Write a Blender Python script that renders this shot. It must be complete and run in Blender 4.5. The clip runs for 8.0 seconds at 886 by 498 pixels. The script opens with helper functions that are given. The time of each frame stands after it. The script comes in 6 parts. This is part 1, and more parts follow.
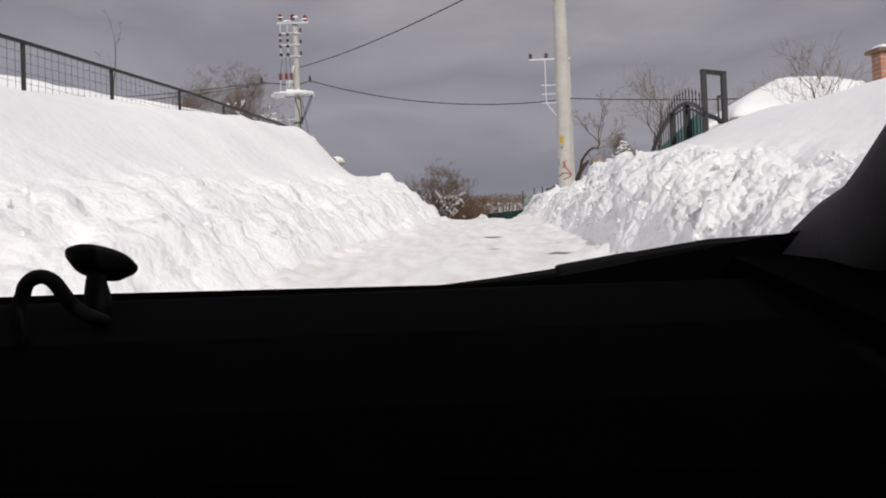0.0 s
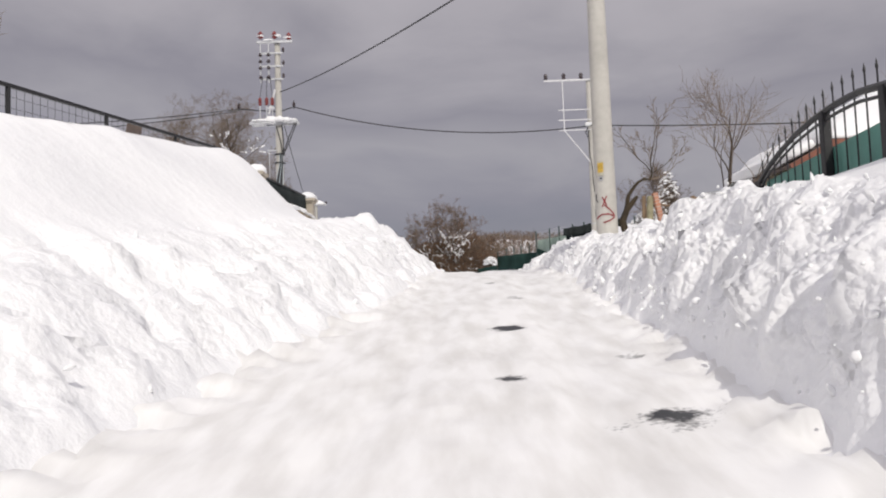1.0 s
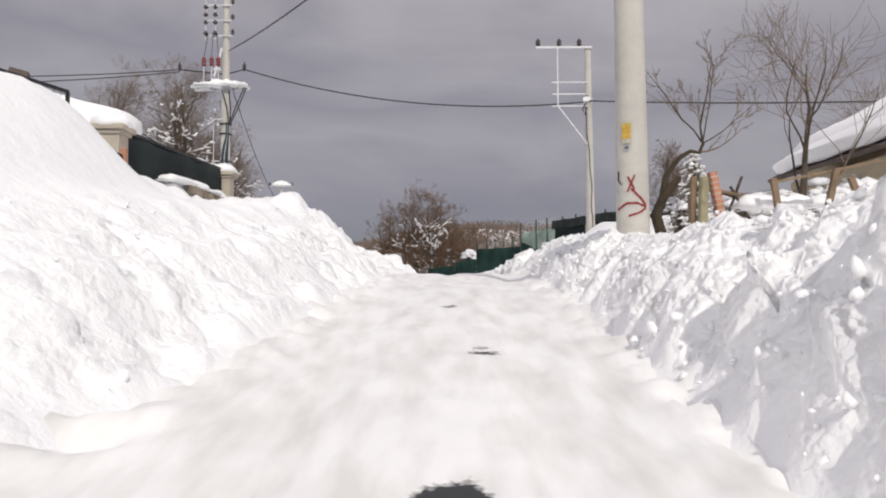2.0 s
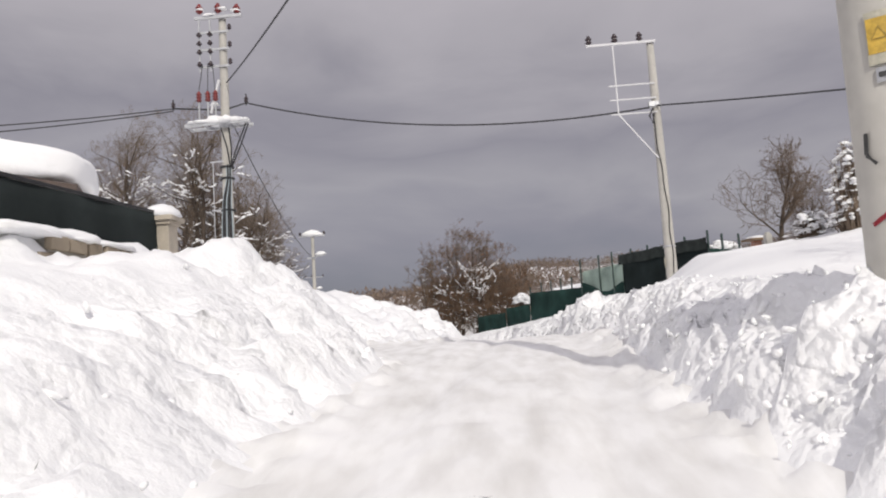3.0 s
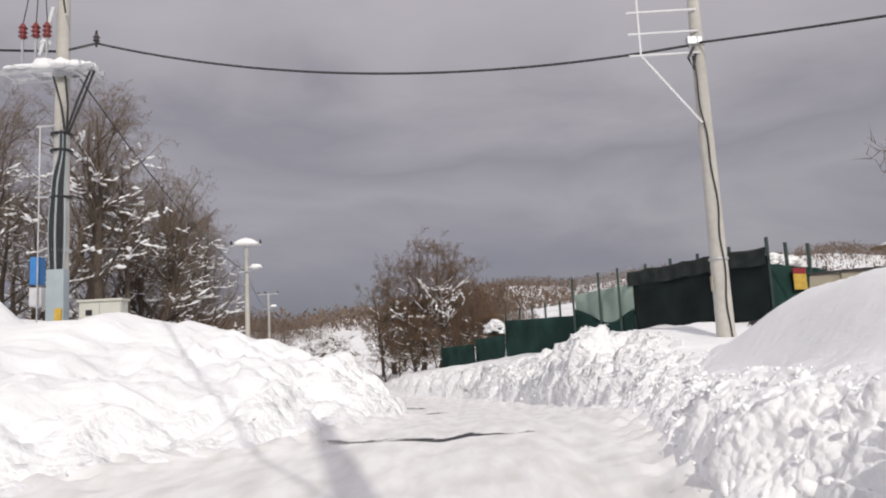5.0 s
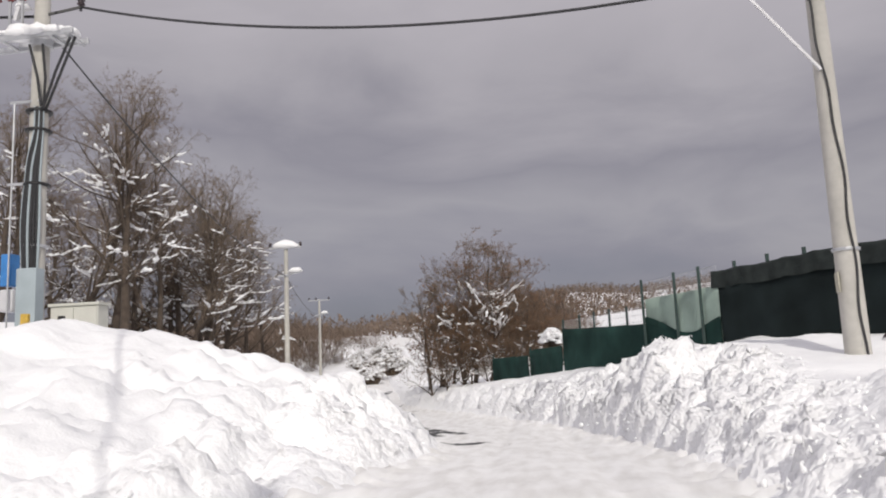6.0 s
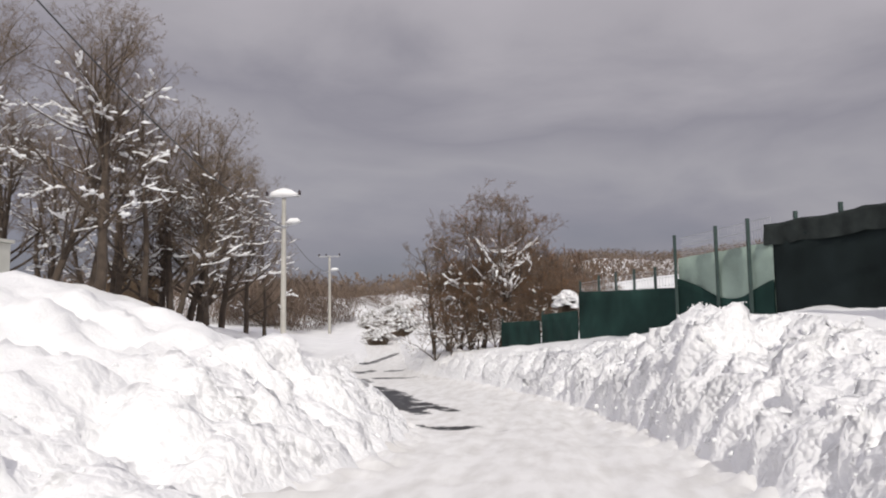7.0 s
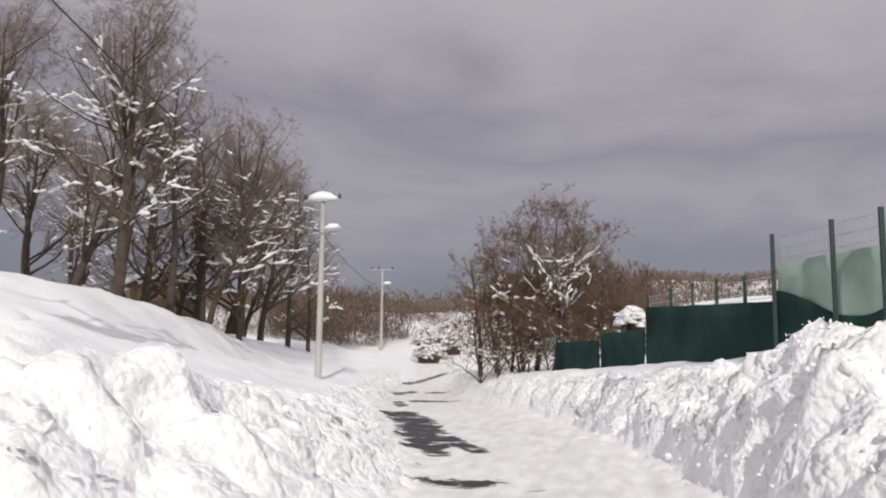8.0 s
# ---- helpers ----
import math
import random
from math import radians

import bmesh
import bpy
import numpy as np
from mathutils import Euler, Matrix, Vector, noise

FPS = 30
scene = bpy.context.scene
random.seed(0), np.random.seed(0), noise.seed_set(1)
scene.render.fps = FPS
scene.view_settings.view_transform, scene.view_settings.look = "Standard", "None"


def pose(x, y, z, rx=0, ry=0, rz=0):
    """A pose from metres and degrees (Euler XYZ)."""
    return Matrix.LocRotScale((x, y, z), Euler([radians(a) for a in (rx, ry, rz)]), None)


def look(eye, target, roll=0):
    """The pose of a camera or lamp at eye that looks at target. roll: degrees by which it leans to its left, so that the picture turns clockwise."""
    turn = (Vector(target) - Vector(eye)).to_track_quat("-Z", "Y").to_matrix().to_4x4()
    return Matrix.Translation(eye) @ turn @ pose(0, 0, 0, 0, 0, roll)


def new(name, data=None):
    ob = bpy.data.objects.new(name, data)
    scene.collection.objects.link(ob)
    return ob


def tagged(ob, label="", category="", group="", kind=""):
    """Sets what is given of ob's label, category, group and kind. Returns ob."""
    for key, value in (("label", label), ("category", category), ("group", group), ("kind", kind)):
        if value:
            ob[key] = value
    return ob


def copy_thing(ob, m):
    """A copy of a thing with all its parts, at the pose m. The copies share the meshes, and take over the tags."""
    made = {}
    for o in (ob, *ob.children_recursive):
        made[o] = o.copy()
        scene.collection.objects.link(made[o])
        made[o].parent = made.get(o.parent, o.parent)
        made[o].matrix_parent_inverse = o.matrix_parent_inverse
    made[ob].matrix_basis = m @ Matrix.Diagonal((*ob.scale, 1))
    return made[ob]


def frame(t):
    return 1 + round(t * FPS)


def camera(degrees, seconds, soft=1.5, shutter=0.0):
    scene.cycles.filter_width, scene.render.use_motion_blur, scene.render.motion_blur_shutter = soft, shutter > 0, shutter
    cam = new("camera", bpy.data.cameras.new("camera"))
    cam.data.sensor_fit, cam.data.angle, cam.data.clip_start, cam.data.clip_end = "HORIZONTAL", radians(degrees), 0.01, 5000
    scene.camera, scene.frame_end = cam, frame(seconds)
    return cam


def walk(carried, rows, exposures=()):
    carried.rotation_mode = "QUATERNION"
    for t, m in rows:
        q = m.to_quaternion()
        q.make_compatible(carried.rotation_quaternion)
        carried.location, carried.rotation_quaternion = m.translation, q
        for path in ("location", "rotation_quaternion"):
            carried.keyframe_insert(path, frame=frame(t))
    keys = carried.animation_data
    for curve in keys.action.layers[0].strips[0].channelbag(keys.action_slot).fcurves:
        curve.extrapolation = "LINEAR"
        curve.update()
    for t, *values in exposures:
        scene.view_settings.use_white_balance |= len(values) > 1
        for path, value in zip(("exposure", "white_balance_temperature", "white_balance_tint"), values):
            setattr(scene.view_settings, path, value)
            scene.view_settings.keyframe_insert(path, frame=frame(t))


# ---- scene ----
cam = camera(61.2, 8.0, soft=2.0)
METRES, EYE = 37.0, 1.15
ROWS = [
    (0.0, 0.0, 0.0, 0.0, 0.04, 1.07, 2.07),
    (0.5, 0.0052, 0.0825, 0.0108, -0.41, 1.85, 3.0),
    (1.0, 0.0098, 0.1627, 0.0216, 0.7, 3.88, 2.05),
    (1.2, 0.0117, 0.1940, 0.0257, -0.47, 3.04, 1.83),
    (2.3, 0.0285, 0.3507, 0.0396, -0.52, 2.92, 0.20),
    (2.5, 0.0298, 0.3823, 0.043, 0.63, 3.62, 1.24),
    (3.0, 0.0328, 0.4588, 0.0512, 3.45, 6.27, 3.65),
    (3.5, 0.0367, 0.5267, 0.058, 4.49, 3.44, 4.87),
    (4.0, 0.0406, 0.5919, 0.0643, 3.57, 5.05, 3.23),
    (4.5, 0.0465, 0.6511, 0.0684, 3.37, 6.13, 3.55),
    (4.7, 0.0491, 0.6733, 0.0696, 1.49, 7.63, 2.67),
    (5.8, 0.0594, 0.7825, 0.0751, 4.89, 7.11, 3.81),
    (6.0, 0.0612, 0.8018, 0.0756, 6.41, 8.27, 2.56),
    (6.5, 0.0652, 0.8491, 0.0762, 6.39, 6.56, 1.52),
    (7.0, 0.0684, 0.8949, 0.0759, 7.88, 5.4, 0.82),
    (7.5, 0.0707, 0.9424, 0.0752, 7.45, 5.41, 1.24),
    (8.0, 0.072, 0.9932, 0.0739, 12.62, 6.83, -0.68),
]
walk(cam, [(t, pose(METRES * x, METRES * y, EYE + METRES * z, 90 + pitch, roll, yaw)) for t, x, y, z, yaw, pitch, roll in ROWS], exposures=[(0.0, -0.14), (0.5, -0.06), (1.0, 0.04), (8.0, 0.03)])

# ---------------------------------------------------------------- world and sun
SUN_DIR = Vector((0.235, -0.97, 0.0)).normalized()
SUN_ELEV = radians(35)
world = bpy.data.worlds.new("world")
scene.world = world
world.use_nodes = True
wn, wl = world.node_tree.nodes, world.node_tree.links
wn.clear()
w_out, w_bg = wn.new("ShaderNodeOutputWorld"), wn.new("ShaderNodeBackground")
sky = wn.new("ShaderNodeTexSky")
sky.sky_type, sky.sun_disc = "NISHITA", False
sky.sun_elevation, sky.sun_rotation = SUN_ELEV, math.atan2(SUN_DIR.x, SUN_DIR.y)
w_tc, w_sep = wn.new("ShaderNodeTexCoord"), wn.new("ShaderNodeSeparateXYZ")
w_map, w_noise, w_ramp = wn.new("ShaderNodeMapping"), wn.new("ShaderNodeTexNoise"), wn.new("ShaderNodeValToRGB")
w_map.inputs["Scale"].default_value = (1.25, 1.25, 3.4)
w_noise.inputs["Scale"].default_value, w_noise.inputs["Detail"].default_value, w_noise.inputs["Roughness"].default_value = 1.9, 7, 0.52
w_noise.inputs["Distortion"].default_value = 0.35
wl.new(w_tc.outputs["Generated"], w_map.inputs["Vector"])
wl.new(w_map.outputs["Vector"], w_noise.inputs["Vector"])
wl.new(w_tc.outputs["Generated"], w_sep.inputs[0])
w_add = wn.new("ShaderNodeMath")
w_add.operation = "MULTIPLY_ADD"
w_add.inputs[1].default_value = 0.42
wl.new(w_noise.outputs["Fac"], w_add.inputs[0])
w_side = wn.new("ShaderNodeMath")
w_side.operation = "MULTIPLY_ADD"
w_side.inputs[1].default_value = 0.07
wl.new(w_sep.outputs["X"], w_side.inputs[0])
wl.new(w_sep.outputs["Z"], w_side.inputs[2])
wl.new(w_side.outputs[0], w_add.inputs[2])
ramp = w_ramp.color_ramp
ramp.elements[0].position, ramp.elements[0].color = 0.14, (0.140, 0.142, 0.178, 1)
ramp.elements[1].position, ramp.elements[1].color = 0.95, (0.64, 0.61, 0.65, 1)
for at, col in ((0.25, (0.187, 0.182, 0.22, 1)), (0.32, (0.231, 0.217, 0.252, 1)), (0.40, (0.306, 0.288, 0.312, 1)), (0.48, (0.247, 0.231, 0.26, 1)), (0.58, (0.355, 0.332, 0.355, 1)), (0.70, (0.435, 0.405, 0.43, 1))):
    e = ramp.elements.new(at)
    e.color = col
wl.new(w_add.outputs[0], w_ramp.inputs["Fac"])
w_mix, w_dim = wn.new("ShaderNodeMix"), wn.new("ShaderNodeVectorMath")
w_dim.operation = "SCALE"
w_dim.inputs["Scale"].default_value = 0.10
wl.new(sky.outputs[0], w_dim.inputs[0])
w_mix.data_type = "RGBA"
w_mix.inputs["Factor"].default_value = 0.94
wl.new(w_dim.outputs[0], w_mix.inputs["A"])
wl.new(w_ramp.outputs["Color"], w_mix.inputs["B"])
wl.new(w_mix.outputs["Result"], w_bg.inputs["Color"])
w_bg.inputs["Strength"].default_value = 1.13
wl.new(w_bg.outputs[0], w_out.inputs[0])

sun = new("sun", bpy.data.lights.new("sun", "SUN"))
sun.data.energy, sun.data.angle, sun.data.color = 2.22, radians(0.6), (1.0, 0.95, 0.86)
sun_at = Vector((SUN_DIR.x * math.cos(SUN_ELEV), SUN_DIR.y * math.cos(SUN_ELEV), math.sin(SUN_ELEV)))
sun.matrix_world = look(sun_at * 60, (0, 0, 0))


# ---------------------------------------------------------------- materials
def material(name, colour, rough=0.8, metal=0.0, spread=0.25, scale=6.0, bump=0.15, fine=60.0, second=None, per_object=0.0, gloss=0.5):
    """A surface with colour variation at two scales, a roughness that varies, and fine relief."""
    m = bpy.data.materials.new(name)
    m.use_nodes = True
    n, l = m.node_tree.nodes, m.node_tree.links
    b = n["Principled BSDF"]
    b.inputs["Roughness"].default_value, b.inputs["Metallic"].default_value = rough, metal
    b.inputs["Specular IOR Level"].default_value = gloss
    tc = n.new("ShaderNodeTexCoord")
    big, small = n.new("ShaderNodeTexNoise"), n.new("ShaderNodeTexNoise")
    big.inputs["Scale"].default_value, big.inputs["Detail"].default_value = scale, 4
    small.inputs["Scale"].default_value, small.inputs["Detail"].default_value = fine, 3
    l.new(tc.outputs["Object"], big.inputs["Vector"])
    l.new(tc.outputs["Object"], small.inputs["Vector"])
    mixn = n.new("ShaderNodeMath")
    mixn.operation = "MULTIPLY_ADD"
    mixn.inputs[1].default_value = 0.65
    sm = n.new("ShaderNodeMath")
    sm.operation = "MULTIPLY"
    sm.inputs[1].default_value = 0.35
    l.new(small.outputs["Fac"], sm.inputs[0])
    l.new(big.outputs["Fac"], mixn.inputs[0])
    l.new(sm.outputs[0], mixn.inputs[2])
    fac = mixn
    if per_object:
        info = n.new("ShaderNodeObjectInfo")
        more = n.new("ShaderNodeMath")
        more.operation = "MULTIPLY_ADD"
        more.inputs[1].default_value = per_object
        l.new(info.outputs["Random"], more.inputs[0])
        l.new(mixn.outputs[0], more.inputs[2])
        fac = more
    r = n.new("ShaderNodeValToRGB")
    dark = tuple(c * (1 - spread) for c in colour)
    light = second or tuple(min(1, c * (1 + spread)) for c in colour)
    r.color_ramp.elements[0].position, r.color_ramp.elements[0].color = 0.32, (*dark, 1)
    r.color_ramp.elements[1].position, r.color_ramp.elements[1].color = 0.68, (*light, 1)
    l.new(fac.outputs[0], r.inputs["Fac"])
    l.new(r.outputs["Color"], b.inputs["Base Color"])
    if bump:
        bp = n.new("ShaderNodeBump")
        bp.inputs["Strength"].default_value, bp.inputs["Distance"].default_value = bump, 0.02
        l.new(mixn.outputs[0], bp.inputs["Height"])
        l.new(bp.outputs["Normal"], b.inputs["Normal"])
    return m


def snow_material(name, tint=(0.91, 0.915, 0.925), bump=0.3):
    m = bpy.data.materials.new(name)
    m.use_nodes = True
    n, l = m.node_tree.nodes, m.node_tree.links
    b = n["Principled BSDF"]
    b.inputs["Roughness"].default_value = 0.65
    b.inputs["Specular IOR Level"].default_value = 0.3
    geo = n.new("ShaderNodeNewGeometry")
    a, c, d = (n.new("ShaderNodeTexNoise") for _ in range(3))
    for node, s, det in ((a, 0.5, 5), (c, 5.0, 5), (d, 38.0, 3)):
        node.inputs["Scale"].default_value, node.inputs["Detail"].default_value = s, det
        l.new(geo.outputs["Position"], node.inputs["Vector"])
    r = n.new("ShaderNodeValToRGB")
    r.color_ramp.elements[0].position, r.color_ramp.elements[0].color = 0.3, (tint[0] * 0.9, tint[1] * 0.9, tint[2] * 0.91, 1)
    r.color_ramp.elements[1].position, r.color_ramp.elements[1].color = 0.6, (*tint, 1)
    l.new(a.outputs["Fac"], r.inputs["Fac"])
    l.new(r.outputs["Color"], b.inputs["Base Color"])
    s = n.new("ShaderNodeMath")
    s.operation = "MULTIPLY_ADD"
    s.inputs[1].default_value = 0.22
    l.new(d.outputs["Fac"], s.inputs[0])
    l.new(c.outputs["Fac"], s.inputs[2])
    broken = n.new("ShaderNodeAttribute")
    broken.attribute_name = "broken"
    crumbs = s
    for scale, weight in ((6.5, -3.0), (15.0, -1.5)):
        cell = n.new("ShaderNodeTexVoronoi")
        cell.feature = "SMOOTH_F1"
        cell.inputs["Smoothness"].default_value = 0.3
        cell.inputs["Scale"].default_value = scale
        cell.inputs["Randomness"].default_value = 1.0
        warp = n.new("ShaderNodeVectorMath")
        warp.operation = "MULTIPLY_ADD"
        warp.inputs[1].default_value = (0.12, 0.12, 0.12)
        l.new(c.outputs["Color"], warp.inputs[0])
        l.new(geo.outputs["Position"], warp.inputs[2])
        l.new(warp.outputs[0], cell.inputs["Vector"])
        lump = n.new("ShaderNodeMath")
        lump.operation = "MULTIPLY"
        l.new(cell.outputs["Distance"], lump.inputs[0])
        l.new(broken.outputs["Fac"], lump.inputs[1])
        both = n.new("ShaderNodeMath")
        both.operation = "MULTIPLY_ADD"
        both.inputs[1].default_value = weight
        l.new(lump.outputs[0], both.inputs[0])
        l.new(crumbs.outputs[0], both.inputs[2])
        crumbs = both
    bp = n.new("ShaderNodeBump")
    bp.inputs["Strength"].default_value, bp.inputs["Distance"].default_value = bump, 0.06
    l.new(crumbs.outputs[0], bp.inputs["Height"])
    l.new(bp.outputs["Normal"], b.inputs["Normal"])
    return m


def road_material():
    """Packed dirty snow, worn through to wet asphalt where the mesh says so."""
    m = bpy.data.materials.new("packed_snow_road")
    m.use_nodes = True
    n, l = m.node_tree.nodes, m.node_tree.links
    b = n["Principled BSDF"]
    geo, bare = n.new("ShaderNodeNewGeometry"), n.new("ShaderNodeAttribute")
    bare.attribute_name = "bare"
    stretch = n.new("ShaderNodeMapping")
    stretch.inputs["Scale"].default_value = (3.0, 0.7, 1.0)
    l.new(geo.outputs["Position"], stretch.inputs["Vector"])
    a, c = n.new("ShaderNodeTexNoise"), n.new("ShaderNodeTexNoise")
    a.inputs["Scale"].default_value, a.inputs["Detail"].default_value = 1.5, 6
    c.inputs["Scale"].default_value, c.inputs["Detail"].default_value = 25.0, 4
    l.new(stretch.outputs["Vector"], a.inputs["Vector"])
    l.new(geo.outputs["Position"], c.inputs["Vector"])
    r = n.new("ShaderNodeValToRGB")
    r.color_ramp.elements[0].position, r.color_ramp.elements[0].color = 0.3, (0.70, 0.69, 0.675, 1)
    r.color_ramp.elements[1].position, r.color_ramp.elements[1].color = 0.62, (0.87, 0.868, 0.865, 1)
    l.new(a.outputs["Fac"], r.inputs["Fac"])
    mx = n.new("ShaderNodeMix")
    mx.data_type = "RGBA"
    edge = n.new("ShaderNodeMath")
    edge.operation = "MULTIPLY_ADD"
    edge.inputs[1].default_value = 0.5
    l.new(c.outputs["Fac"], edge.inputs[0])
    l.new(bare.outputs["Fac"], edge.inputs[2])
    cut = n.new("ShaderNodeMapRange")
    cut.inputs["From Min"].default_value, cut.inputs["From Max"].default_value = 0.62, 0.82
    l.new(edge.outputs[0], cut.inputs["Value"])
    l.new(cut.outputs["Result"], mx.inputs["Factor"])
    l.new(r.outputs["Color"], mx.inputs["A"])
    mx.inputs["B"].default_value = (0.035, 0.036, 0.04, 1)
    l.new(mx.outputs["Result"], b.inputs["Base Color"])
    rg = n.new("ShaderNodeMapRange")
    rg.inputs["To Min"].default_value, rg.inputs["To Max"].default_value = 0.55, 0.45
    l.new(cut.outputs["Result"], rg.inputs["Value"])
    l.new(rg.outputs["Result"], b.inputs["Roughness"])
    b.inputs["Specular IOR Level"].default_value = 0.2
    bp = n.new("ShaderNodeBump")
    bp.inputs["Strength"].default_value, bp.inputs["Distance"].default_value = 0.4, 0.03
    l.new(a.outputs["Fac"], bp.inputs["Height"])
    l.new(bp.outputs["Normal"], b.inputs["Normal"])
    return m


SNOW = snow_material("snow", bump=0.42)
CLOD = snow_material("broken_snow", (0.90, 0.905, 0.915), 0.5)
ROAD = road_material()
CONCRETE = material("pole_concrete", (0.47, 0.455, 0.42), 0.9, spread=0.14, scale=1.1, fine=9, bump=0.12)
GALV = material("galvanised_steel", (0.55, 0.56, 0.58), 0.45, 0.7, spread=0.15, scale=4)
WHITE_STEEL = material("white_steel", (0.62, 0.62, 0.64), 0.5, 0.0, spread=0.08, scale=4)
BLACK_STEEL = material("black_painted_steel", (0.022, 0.022, 0.024), 0.5, 0.2, spread=0.3, scale=8)
INSULATOR = material("insulator_glaze", (0.05, 0.035, 0.04), 0.25, spread=0.3, scale=10)
RED_INS = material("red_insulator", (0.20, 0.03, 0.03), 0.35, spread=0.25, scale=10)
CABLE = material("black_cable", (0.03, 0.03, 0.033), 0.6, spread=0.2)
GREY_PLASTIC = material("grey_plastic", (0.36, 0.42, 0.45), 0.55, spread=0.1, scale=3)
BLUE_PAINT = material("blue_paint", (0.05, 0.22, 0.55), 0.5, spread=0.15, scale=5)
CABINET = material("cabinet_paint", (0.52, 0.52, 0.47), 0.6, spread=0.08, scale=3)
YELLOW = material("yellow_sign", (0.55, 0.36, 0.06), 0.6, spread=0.3, scale=14)
FADED = material("weathered_plate", (0.44, 0.42, 0.34), 0.7, spread=0.2, scale=20)
FADED_MARK = material("faded_print", (0.32, 0.22, 0.05), 0.7, spread=0.2, scale=30)
RED_PAINT = material("red_spray_paint", (0.24, 0.015, 0.025), 0.7, spread=0.3, scale=30)
DARK_PAINT = material("dark_spray_paint", (0.05, 0.05, 0.05), 0.7, spread=0.3, scale=30)
BARK = material("bark", (0.075, 0.057, 0.044), 0.95, spread=0.4, scale=3, fine=30, bump=0.5)
TWIG = material("twigs", (0.18, 0.137, 0.102), 0.95, spread=0.35, scale=0.8, fine=6, bump=0.0)
SCRUB = material("brown_scrub", (0.142, 0.102, 0.073), 0.95, spread=0.4, scale=0.5, fine=4, bump=0.0)
FAR_WOOD = material("far_brushwood", (0.16, 0.118, 0.09), 0.95, spread=0.4, scale=0.06, fine=1.5, bump=0.0)
DEAD_LEAF = material("withered_leaf", (0.30, 0.14, 0.055), 0.9, spread=0.35, scale=3, bump=0.0)
STONE = material("pillar_stone", (0.46, 0.41, 0.34), 0.9, spread=0.2, scale=4, fine=40, bump=0.3)
WALL_STONE = material("rough_wall_stone", (0.24, 0.20, 0.15), 0.95, spread=0.35, scale=5, fine=40, bump=0.6, per_object=0.3)
BRICK = material("red_brick", (0.36, 0.17, 0.11), 0.9, spread=0.25, scale=6, fine=50, bump=0.4, per_object=0.25)
MORTAR = material("mortar", (0.42, 0.40, 0.36), 0.95, spread=0.2, scale=10, bump=0.4)
PLASTER = material("cream_plaster", (0.58, 0.50, 0.36), 0.9, spread=0.12, scale=2, fine=30, bump=0.15)
ROOF = material("roof_sheet", (0.10, 0.075, 0.065), 0.8, spread=0.3, scale=4)
NET_DARK = material("dark_green_net", (0.013, 0.019, 0.0195), 0.85, spread=0.5, scale=1.1, fine=90, bump=0.25, gloss=0.12)
NET_TOP = material("grey_net_hem", (0.030, 0.036, 0.035), 0.85, spread=0.4, scale=3, fine=90, bump=0.25, gloss=0.12)
NET_GREY = material("grey_green_net", (0.024, 0.030, 0.030), 0.85, spread=0.45, scale=0.9, fine=90, bump=0.25, gloss=0.12)
NET_GREEN = material("green_net", (0.017, 0.044, 0.038), 0.85, spread=0.55, scale=0.9, fine=90, bump=0.25, gloss=0.12)
NET_PALE = material("pale_green_net", (0.33, 0.42, 0.365), 0.85, spread=0.35, scale=0.75, fine=90, bump=0.25, gloss=0.12)
SHEET = material("teal_sheet", (0.09, 0.24, 0.20), 0.6, spread=0.2, scale=2.0, bump=0.1)
FASCIA = material("red_brown_fascia", (0.19, 0.075, 0.05), 0.8, spread=0.3, scale=5)
POST_GREEN = material("green_post", (0.022, 0.045, 0.042), 0.5, 0.2, spread=0.25, scale=6)
BEIGE_WALL = material("beige_wall_panel", (0.28, 0.25, 0.195), 0.9, spread=0.25, scale=2.5, fine=30, bump=0.3, per_object=0.2)
GLASS_DARK = material("dark_glass", (0.015, 0.017, 0.022), 0.08, spread=0.1, bump=0.0)
WOOD = material("old_wood", (0.20, 0.14, 0.09), 0.9, spread=0.35, scale=5, fine=50, bump=0.4)


# ---------------------------------------------------------------- mesh helpers
def part(name, bm, mat, parent=None, label="", smooth=False):
    """Links a bmesh as one mesh object, under a thing or a part."""
    me = bpy.data.meshes.new(name)
    bm.to_mesh(me)
    bm.free()
    me.materials.append(mat)
    if smooth:
        me.polygons.foreach_set("use_smooth", [True] * len(me.polygons))
    ob = new(name, me)
    if parent:
        ob.parent = parent
        ob.matrix_parent_inverse = parent.matrix_world.inverted()
    if label:
        tagged(ob, label)
    return ob


def thing(name, at, label, category, group="", kind=""):
    ob = new(name)
    ob.empty_display_size = 0.2
    ob.matrix_world = at if isinstance(at, Matrix) else Matrix.Translation(at)
    return tagged(ob, label, category, group, kind)


def box(bm, size, m=Matrix(), bevel=0.0):
    made = bmesh.ops.create_cube(bm, size=1.0, matrix=m @ Matrix.Diagonal((*size, 1)))
    if bevel:
        edges = {e for v in made["verts"] for e in v.link_edges}
        bmesh.ops.bevel(bm, geom=list(edges), offset=bevel, segments=2, affect="EDGES", profile=0.6)
    return bm


